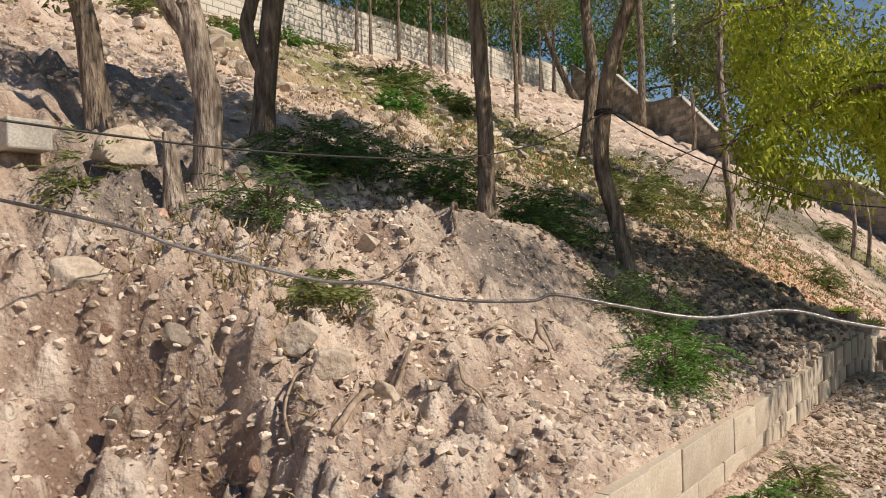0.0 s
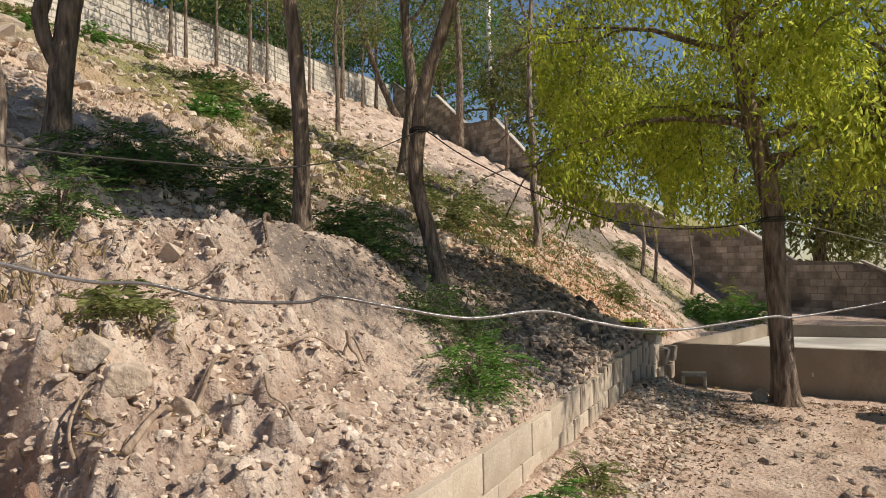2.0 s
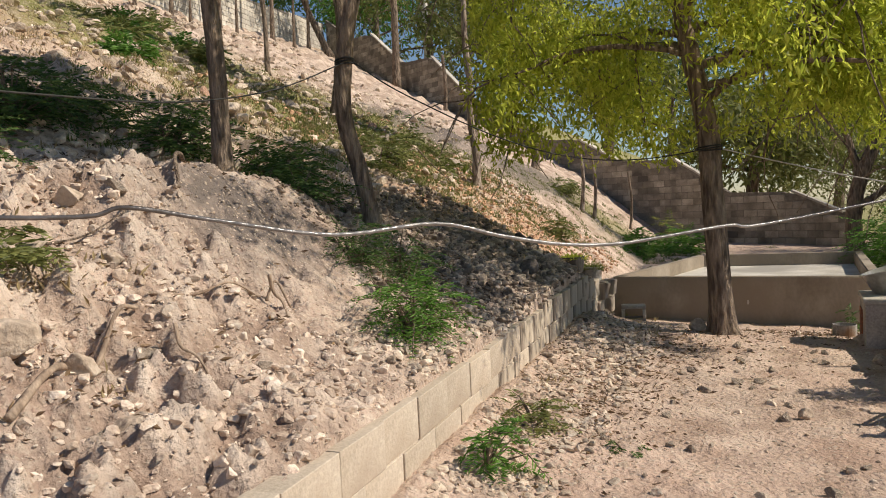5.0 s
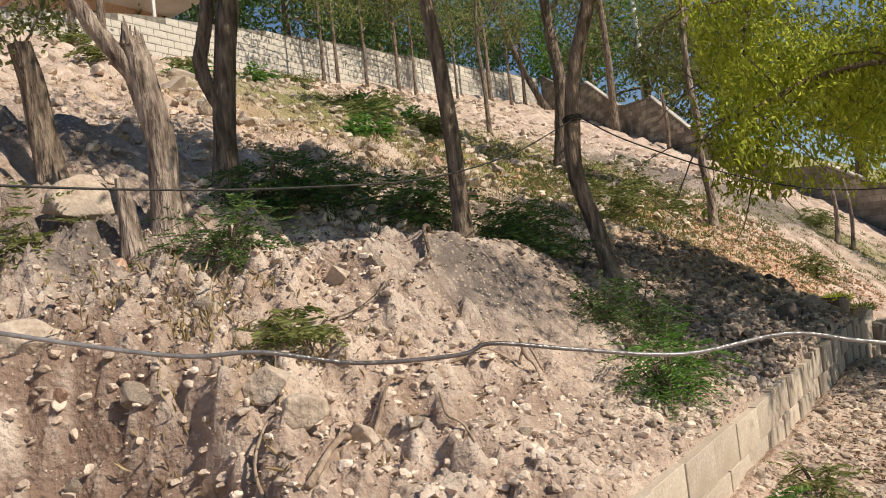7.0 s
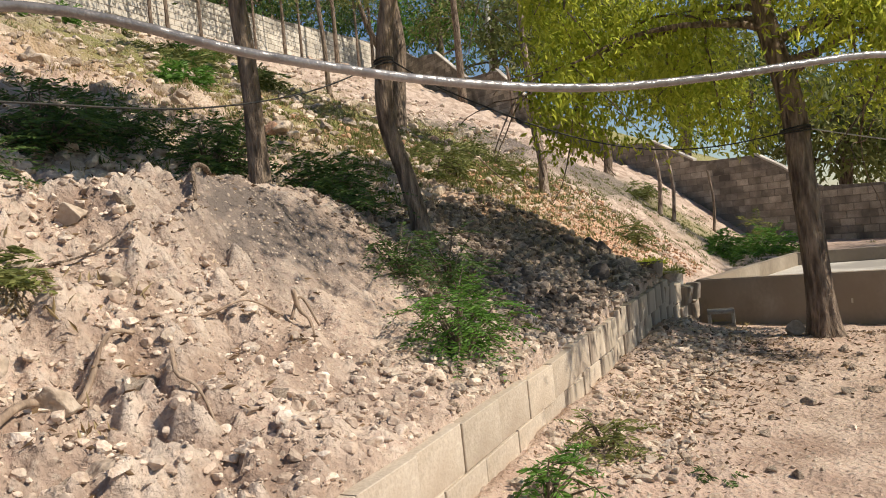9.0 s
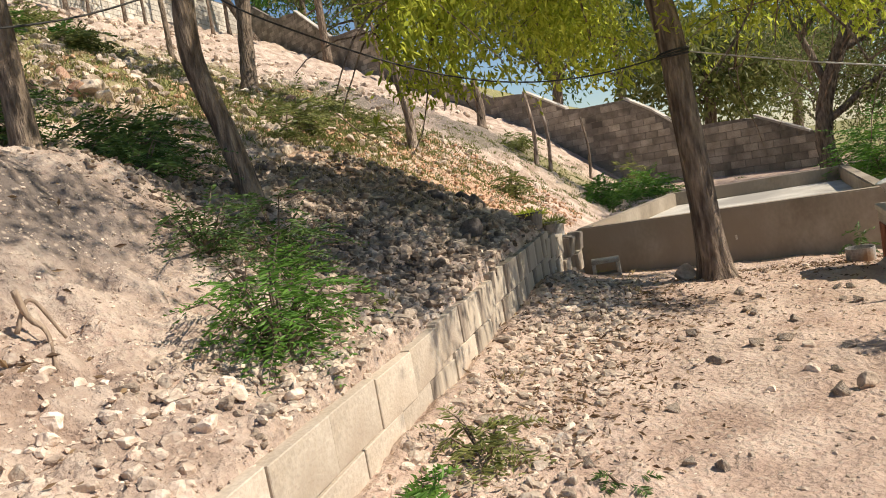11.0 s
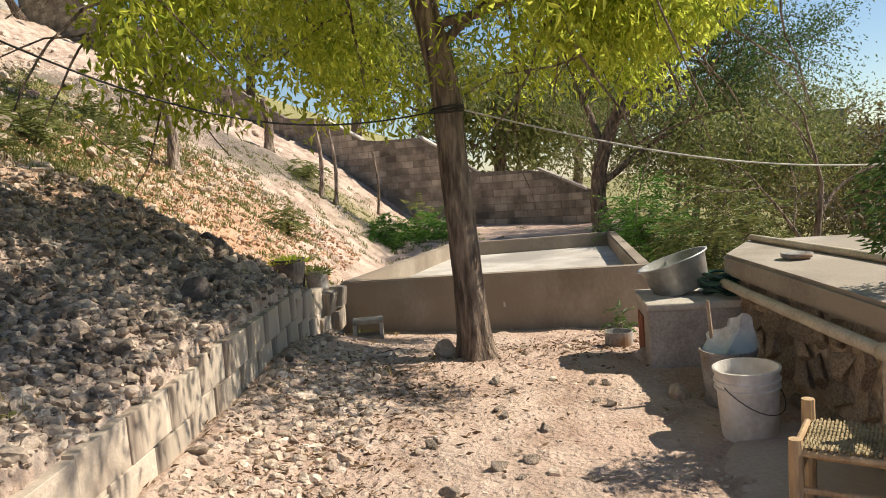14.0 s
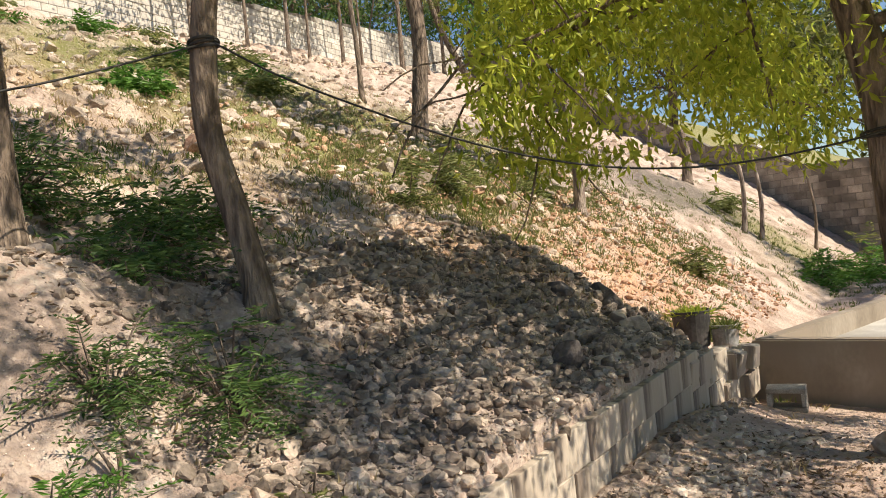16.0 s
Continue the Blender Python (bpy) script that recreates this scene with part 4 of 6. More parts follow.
for k in range(9):
    bm = bmesh.new()
    a = k * 0.7
    s = Vector((-4.385 + 0.06 * math.cos(a), 1.22 + 0.06 * math.sin(a), 3.22)) - t1.matrix_world.translation
    tube(bm, [s, s + Vector((rnd.uniform(-0.03, 0.03), rnd.uniform(-0.03, 0.03), rnd.uniform(0.08, 0.2)))], [0.025, 0.004], 5, 0.2, k)
    part("splinter", bm, BARKPALE, t1)
sapling = stub_tree("split_stump", [(-4.26, 1.02, 1.95), (-4.27, 1.0, 2.15), (-4.29, 0.98, 2.33)], [0.06, 0.045, 0.025], "weathered splintered stump beside a leaning trunk", 13, bark=BARKPALE)
t2 = stub_tree("twin_tree", [(-5.34, 2.52, 2.4), (-5.32, 2.55, 2.85), (-5.30, 2.57, 3.2), (-5.26, 2.63, 3.82), (-5.2, 2.7, 4.4), (-5.1, 2.85, 5.6)], [0.105, 0.09, 0.085, 0.09, 0.085, 0.055],
               "thick dark twin trunk with vines at its foot", 14, [((-5.1, 2.85, 5.4), (0.3, 0.6, 0.8), 1.0), ((-5.1, 2.85, 5.2), (-0.5, -0.3, 0.8), 1.0)], LEAFDARK, 1500, limb_r=0.03)
bm = bmesh.new()
tube(bm, curve_points([Vector(p) - t2.matrix_world.translation for p in ((-5.33, 2.53, 3.2), (-5.40, 2.44, 3.53), (-5.36, 2.5, 3.9), (-5.33, 2.53, 4.3), (-5.45, 2.4, 5.2))], 5), [0.062] * 21, 12, 0.12, 6)
smooth(part("second_trunk", bm, BARK, t2))
tree("slim_tree", rooted(-3.52, 3.40), [rooted(-3.52, 3.40), (-3.52, 3.40, 2.2), (-3.52, 3.40, 2.62), (-3.55, 3.38, 3.25), (-3.60, 3.36, 3.86), (-3.6, 3.3, 4.8), (-3.4, 3.2, 6.0)], [0.078, 0.068, 0.064, 0.061, 0.056, 0.045, 0.03],
     [((-3.5, 3.25, 5.5), (0.8, 0.1, 0.5), 1.1), ((-3.5, 3.3, 5.2), (0.7, -0.6, 0.4), 1.1), ((-3.45, 3.2, 5.8), (0.2, -0.7, 0.6), 1.0), ((-3.45, 3.2, 5.6), (0.5, 0.7, 0.5), 1.0), ((-3.5, 3.3, 5.0), (-0.6, 0.3, 0.5), 1.0)], LEAFOLIVE, "slender straight tree trunk on the bank", None, 15, sides=14, rough=0.06, leaves=9000, leaf=(0.13, 0.05), limb_r=0.025, cloud=0.25)
tree("crooked_tree", rooted(-2.66, 4.16), [rooted(-2.66, 4.16), (-2.67, 4.16, 1.45), (-2.73, 4.14, 1.76), (-2.83, 4.10, 2.22), (-2.80, 4.10, 2.65), (-2.73, 4.14, 3.1), (-2.58, 4.20, 3.58), (-2.3, 4.3, 4.6), (-2.2, 4.4, 5.8)],
     [0.066, 0.064, 0.067, 0.066, 0.063, 0.06, 0.055, 0.042, 0.025], [((-2.3, 4.3, 4.8), (0.7, -0.3, 0.5), 1.1), ((-2.25, 4.35, 5.2), (-0.6, 0.4, 0.6), 1.0), ((-2.25, 4.35, 5.0), (0.2, -0.9, 0.4), 1.2), ((-2.25, 4.35, 5.4), (0.6, 0.5, 0.5), 1.0), ((-2.3, 4.3, 4.7), (0.5, -0.9, 0.15), 1.0), ((-2.3, 4.3, 4.8), (0.2, -0.95, 0.25), 1.0), ((-2.3, 4.3, 4.9), (0.6, -0.6, 0.2), 1.0)], LEAFOLIVE, "crooked brown trunk with a cable tied round it", None, 16,
     leaves=9500, leaf=(0.13, 0.05), limb_r=0.03, sides=14, rough=0.06, cloud=0.32, keep=lambda x, y, z: z > 4.2)
tree("forked_tree", rooted(-7.05, 11.6), [rooted(-7.05, 11.6), (-6.95, 11.65, 4.2), (-6.88, 11.68, 5.0), (-6.95, 11.65, 6.0), (-7.0, 11.6, 7.4), (-6.9, 11.6, 9.4)], [0.14, 0.13, 0.125, 0.11, 0.08, 0.04],
     [((-6.95, 11.65, 6.4), (0.5, 0.3, 0.7), 1.3), ((-7.0, 11.6, 7.4), (-0.5, -0.3, 0.8), 1.4), ((-6.95, 11.6, 8.4), (0.4, -0.4, 0.8), 1.2)], LEAFOLIVE, "dark slim trunk with a charred foot", None, 17, leaves=6500, leaf=(0.14, 0.055), limb_r=0.04, cloud=0.42)
tree("pale_sapling", rooted(-4.08, 11.03), [rooted(-4.08, 11.03), (-4.05, 11.03, 2.3), (-4.12, 11.03, 2.92), (-4.10, 11.0, 3.6), (-4.16, 11.0, 4.46), (-4.1, 11.0, 6.0), (-4.0, 11.0, 7.4)], [0.08, 0.075, 0.065, 0.06, 0.05, 0.04, 0.02],
     [((-4.1, 11.0, 5.2), (0.5, 0.5, 0.7), 1.2), ((-4.1, 11.0, 5.8), (-0.6, 0.3, 0.7), 1.2), ((-4.1, 11, 6.6), (0.2, -0.6, 0.7), 1.0)], LEAFOLIVE, "slim pale sapling trunk on the orange slope", BARKPALE, 18, leaves=6000, leaf=(0.13, 0.05), limb_r=0.03, cloud=0.36)
tree("thin_tree", rooted(-10.2, 14.0), [rooted(-10.2, 14.0), (-10.2, 14.0, 6.0), (-10.25, 14.0, 7.2), (-10.2, 14.1, 8.5)], [0.06, 0.055, 0.05, 0.03], [((-10.2, 14.0, 7.4), (0.4, 0.4, 0.8), 1.2)], LEAFOLIVE,
     "very thin straight sapling on the slope", None, 19, leaves=900, limb_r=0.025, cloud=0.3)

# saplings along the upper wall
SAPLINGS = [(-16.4, 15.2, 4.6, 0.055, 0.02), (-16.3, 16.4, 4.4, 0.05, 0.01), (-16.2, 14.4, 4.5, 0.05, -0.02), (-16.5, 18.2, 4.8, 0.065, -0.03), (-16.5, 19.1, 4.2, 0.045, 0.0), (-16.7, 20.9, 5.0, 0.06, -0.02),
            (-16.8, 22.0, 4.4, 0.05, 0.03), (-17.0, 24.6, 5.0, 0.09, -0.04), (-17.2, 26.5, 4.5, 0.06, 0.0), (-17.4, 28.0, 5.0, 0.08, 0.04), (-16.0, 7.4, 3.4, 0.10, -0.02), (-16.0, 6.7, 3.2, 0.06, 0.0)]
for i, (x, y, h, r, lean) in enumerate(SAPLINGS):
    b = rooted(x, y)
    tip = (x + lean * h, y - lean * h * 1.3, b[2] + h)
    mid = (x + lean * h * 0.4 + 0.04, y - lean * h * 0.6, b[2] + h * 0.5)
    tree("sapling", b, [b, mid, tip], [r, r * 0.85, r * 0.55], [(tip, (0.3, 0.2, 0.9), 1.2), (tip, (-0.3, 0.4, 0.8), 1.2), (mid, (0.3, -0.6, 0.9), 1.0)], LEAFOLIVE if i % 2 else LEAFWEED,
         "thin dark sapling growing in front of the pale block wall", None, 40 + i, leaves=1900, leaf=(0.17, 0.06), limb_r=r * 0.4, cloud=0.42, droop=0.05, group="saplings along the upper wall", sides=8)

# the leaning trunk at the wall's corner, and posts by the side wall
b = rooted(-17.3, 29.8)
tree("leaning_tree", b, [b, (-18.2, 29.2, b[2] + 2.6), (-18.8, 28.8, b[2] + 5.5)], [0.16, 0.13, 0.09], [((-18.8, 28.8, b[2] + 5), (0, 0, 1), 1.6), ((-18.5, 29, b[2] + 4), (-0.6, 0.2, 0.7), 1.6)], LEAFOLIVE,
     "leaning trunk at the corner of the block walls", None, 60, leaves=1500, leaf=(0.2, 0.06), cloud=0.5)
for i, (x, y, h, r, name, label) in enumerate(((-13.4, 28.4, 6.5, 0.17, "wall_tree", "dark tree trunk rising beside the stepped wall"), (-10.6, 26.8, 2.4, 0.09, "wall_post", "thin dark post against the side wall"),
                                              (-6.38, 20.46, 1.3, 0.05, "wall_post", "thin pale stake by the side wall"), (-5.11, 19.2, 1.3, 0.12, "dark_stump", "dark thick stump on the lower slope"),
                                              (-3.33, 16.6, 1.7, 0.05, "young_tree", "thin pale trunk on the grassy toe of the slope"), (-3.1, 16.9, 1.7, 0.045, "young_tree", "thin pale trunk on the grassy toe of the slope"),
                                              (-2.55, 19.2, 1.6, 0.035, "young_tree", "thin leafless stake by the block wall"))):
    b = rooted(x, y)
    tree(name, b, [b, (x + 0.06, y, b[2] + h * 0.5), (x - 0.02, y, b[2] + h)], [r, r * 0.9, r * 0.7], [((x, y, b[2] + h * 0.95), (0.3, 0.2, 0.9), 1.4), ((x, y, b[2] + h * 0.8), (-0.4, 0.2, 0.8), 1.2)] if i == 0 else [],
         LEAFOLIVE, label, BARKPALE if "pale" in label else BARK, 70 + i, leaves=2500 if i == 0 else 0, leaf=(0.2, 0.07), cloud=0.5, sides=8)

# trees beyond the walls
BEYOND = [(-24, 14, 7.5, 9, LEAFDARK), (-24, 20, 8.5, 9, LEAFDARK), (-25, 27, 9.5, 9, LEAFDARK), (-27, 33, 10.5, 10, LEAFDARK), (-20, 40, 10, 9, LEAFFERN), (-15, 36, 8, 7.5, LEAFOLIVE), (-24, 42, 11, 10, LEAFDARK),
          (-10, 34, 5.5, 7, LEAFOLIVE), (-5, 31, 3.0, 6.5, LEAFOLIVE), (0.5, 27, 1.0, 5.0, LEAFOLIVE), (-3, 38, 2.5, 9, LEAFDARK), (4, 34, 0.5, 7, LEAFOLIVE)]
for i, (x, y, z, h, lm) in enumerate(BEYOND):
    b = (x, y, z - 0.8)
    tree("background_tree", b, [b, (x + 0.2, y, z + h * 0.3), (x, y + 0.2, z + h * 0.6)], [0.22, 0.18, 0.1],
         [((x, y, z + h * (0.2 + 0.05 * k)), (math.cos(k * 2.4), math.sin(k * 2.4), 0.55), h * 0.30) for k in range(9)], lm, "leafy tree standing beyond the block walls", None, 90 + i,
         leaves=5200, leaf=(0.34, 0.12), cloud=0.55, limb_r=0.07, depth=2, droop=0.05, group="trees beyond the walls", sides=8)

# the wide dark tree behind the cistern and the low trees beside the roof slab
b = rooted(2.6, 17.6)
tree("spreading_tree", b, [b, (2.55, 17.6, 0.9), (2.75, 17.6, 1.8), (3.2, 17.6, 2.8)], [0.19, 0.17, 0.15, 0.12],
     [((2.6, 17.6, 1.0), (0.7, -0.1, 0.55), 2.2), ((2.7, 17.6, 1.8), (-0.3, 0.2, 0.9), 1.8), ((3.2, 17.6, 2.7), (0.8, -0.2, 0.45), 2.2), ((3.2, 17.6, 2.7), (0.5, 0.3, 0.8), 2.0), ((3.0, 17.6, 2.4), (0.9, 0.2, 0.25), 2.6),
      ((3.2, 17.6, 2.7), (-0.2, -0.2, 1), 2.0)], LEAFDARK, "spreading dark-branched tree with fine dull green leaves behind the cistern", None, 130, leaves=34000, leaf=(0.085, 0.03), cloud=0.2, limb_r=0.085, depth=3, droop=0.02, split=3)
LOW = [(4.4, 14.2, 2.6, LEAFOLIVE, 4200), (7.2, 14.0, 1.7, LEAFOLIVE, 4200), (10.0, 15.2, 2.3, LEAFOLIVE, 4200), (4.6, 17.8, 3.4, LEAFOLIVE, 4200), (7.4, 19.6, 3.8, LEAFOLIVE, 4200), (10.4, 22, 2.1, LEAFDARK, 4200), (3.4, 24.5, 4.4, LEAFOLIVE, 4200), (6.8, 27, 5.0, LEAFDARK, 4200), (11, 28, 3.4, LEAFOLIVE, 4200), (15, 30, 2.6, LEAFDARK, 4200), (18, 26, 4.4, LEAFOLIVE, 4200), (6.2, 16.5, 3.2, LEAFOLIVE, 4200), (8.6, 17.5, 1.9, LEAFOLIVE, 4200), (5.0, 21.0, 4.0, LEAFDARK, 4200), (8.2, 23, 4.2, LEAFOLIVE, 4200), (11.5, 19, 2.6, LEAFDARK, 4200), (13.5, 24, 2.3, LEAFOLIVE, 4200), (5.6, 12.3, 2.2, LEAFOLIVE, 2500)]
for i, (x, y, h, lm, nl) in enumerate(LOW):
    lm = LEAFDRY if i % 4 == 1 else lm
    b = rooted(x, y)
    tree("scrub_tree", b, [b, (x + 0.15, y, b[2] + h * 0.3), (x, y, b[2] + h * 0.55)], [0.09, 0.07, 0.05], [((x, y, b[2] + h * (0.2 + 0.06 * k)), (math.cos(k * 2.2), math.sin(k * 2.2), 0.7), h * 0.32) for k in range(7)], lm,
         "thin-branched scrub tree with sparse dull leaves", BARKPALE, 140 + i, leaves=int(nl * 1.5), leaf=(0.11, 0.04), cloud=0.26, limb_r=0.035, depth=2, droop=0.03, group="scrub beyond the slab", sides=8, split=3)

# a bare forked tree behind the slab
b = rooted(3.37, 8.75)
tree("bare_tree", b, [b, (b[0] + 0.02, b[1], 0.3), (b[0] + 0.1, b[1], 0.95)], [0.05, 0.042, 0.03],
     [((b[0] + 0.02, b[1], 0.3), (-0.55, 0.1, 0.75), 0.9), ((b[0] + 0.06, b[1], 0.7), (0.5, 0.1, 0.8), 0.9), ((b[0] + 0.1, b[1], 0.9), (0.15, -0.1, 0.95), 0.9)], LEAFOLIVE,
     "thin leafless forked tree behind the roof slab", BARK, 171, leaves=120, leaf=(0.06, 0.02), limb_r=0.022, depth=2, droop=0.0, sides=8)

# ---- houses in the distance ----
def house(name, label, boxes, windows, wall_mat):
    root = tagged(new(name), label, "house")
    for (x0, x1, y0, y1, z0, z1) in boxes:
        part("wall", box_bm(x1 - x0, y1 - y0, z1 - z0, 0.03, ((x0 + x1) / 2, (y0 + y1) / 2, (z0 + z1) / 2)), wall_mat, root)
        part("roof_edge", box_bm(x1 - x0 + 0.2, y1 - y0 + 0.2, 0.18, 0.02, ((x0 + x1) / 2, (y0 + y1) / 2, z1 + 0.09)), wall_mat, root)
    for (x, y, z, w, h, along_y) in windows:
        win = part("window", box_bm(0.1 if along_y else w, w if along_y else 0.1, h, 0.01, (x, y, z)), GLASS, root)
        part("sill", box_bm(0.25 if along_y else w + 0.2, w + 0.2 if along_y else 0.25, 0.08, 0.01, (x, y, z - h / 2 - 0.05)), wall_mat, win)
    return root


house("grey_house", "grey unfinished flat-roofed house on the far side of the valley", [(19.5, 27.6, 60, 68, -6, 4.1), (27.7, 33.0, 60.5, 67, -6, 2.7)], [(24.5, 59.96, 1.5, 1.2, 1.1, False), (30.5, 60.46, 0.6, 1.2, 1.0, False)], HOUSEWALL)
white = house("white_house", "pale house with a flat white canopy behind the upper wall", [(-27, -21.5, 8.5, 12.6, 7, 11.2)], [(-21.46, 10.4, 10.2, 1.2, 1.0, True), (-21.46, 11.9, 10.2, 0.8, 0.9, True)], PINKWALL)
part("canopy", box_bm(2.6, 5.2, 0.14, 0.02, (-20.9, 10.4, 11.15)), WHITEWALL, white, "flat white canopy")
part("canopy_post", box_bm(0.1, 0.1, 3.2, 0.01, (-19.8, 11.2, 9.5)), WHITEWALL, white)


pole = thing("utility_pole", -15.0, 36.0, 6.5, "pale concrete utility pole beyond the stepped wall", "pole")
bm = bmesh.new()
tube(bm, [(0, 0, 0), (0, 0, 5.5), (0, 0, 11)], [0.17, 0.15, 0.12], 12)
smooth(part("shaft", bm, WHITEWALL, pole))
for h in (10.2, 10.6):
    part("crossarm", box_bm(0.9, 0.09, 0.09, 0.01, (0, 0, h)), BARK, pole)


# ---- cables ----
def cable(name, pts, r, material, label, steps=6):
    root = thing(name, 0, 0, 0, label, "cable")
    bm = bmesh.new()
    tube(bm, curve_points(pts, steps), r, 8)
    smooth(part("strand", bm, material, root))
    return root


near_pts = [(-2.0, -2.74, 2.0), (-1.35, -2.02, 1.77), (-0.72, -1.32, 1.56), (-0.60, -1.18, 1.505), (-0.51, -1.08, 1.468), (-0.46, -1.03, 1.462), (-0.41, -0.97, 1.442), (-0.35, -0.905, 1.437), (-0.33, -0.88, 1.443), (-0.28, -0.825, 1.428),
            (-0.21, -0.75, 1.410), (-0.14, -0.67, 1.415), (-0.09, -0.61, 1.398), (-0.04, -0.56, 1.385), (0.01, -0.50, 1.380), (0.06, -0.44, 1.384), (0.13, -0.37, 1.392), (0.20, -0.29, 1.393), (0.6, 0.16, 1.45), (1.6, 1.27, 1.6), (2.6, 2.38, 1.8)]
cable("slack_cable", near_pts, 0.0020, SHEATH, "old bent dark brown cable with painted pale glints sagging across the path")
kx, ky, kz = -2.80, 4.10, 2.65
cable("black_cable", [(-2.85, -4.0, 2.35), (-2.8, -2.0, 2.08), (-2.77, -0.5, 2.01), (-2.77, 0.4, 2.0), (-2.77, 1.2, 2.03), (-2.77, 2.1, 2.10), (-2.77, 3.07, 2.30), (-2.77, 4.03, 2.63)], 0.005, CABLE, "black cable sagging along the bank to a trunk")
yk = (-0.08, 6.38, 1.89)
sag = [(kx + (yk[0] - kx) * t, ky + (yk[1] - ky) * t, kz + (yk[2] - kz) * t - 0.34 * math.sin(math.pi * t) * (1 + 0.25 * t)) for t in [i / 10 for i in range(11)]]
cable("black_cable", [(kx + 0.07, ky, kz)] + sag[1:], 0.006, CABLE, "black cable hanging from a trunk to the yard tree")
end = (4.2, 7.2, 1.27)
sag = [(yk[0] + 0.1 + (end[0] - yk[0]) * t, yk[1] + (end[1] - yk[1]) * t, yk[2] - 0.02 + (end[2] - yk[2]) * t - 0.22 * math.sin(math.pi * t)) for t in [i / 10 for i in range(11)]]
cable("pale_cable", sag, 0.006, PALECABLE, "pale cable hanging from the yard tree past the roof slab")
for (x, y, z, r, name) in ((kx, ky, kz, 0.074, "trunk_tie"), (yk[0] - 0.03, 6.5, yk[2], 0.122, "trunk_tie")):
    tie = thing(name, x, y, z, "loops of black cable tied round a trunk", "cable tie")
    for k in range(3):
        bm = bmesh.new()
        tube(bm, [(math.cos(a) * r, math.sin(a) * r, 0.012 * (k - 1) + 0.012 * math.sin(a + k)) for a in [2 * math.pi * j / 20 for j in range(21)]], 0.008, 6)
        part("loop", bm, CABLE, tie)


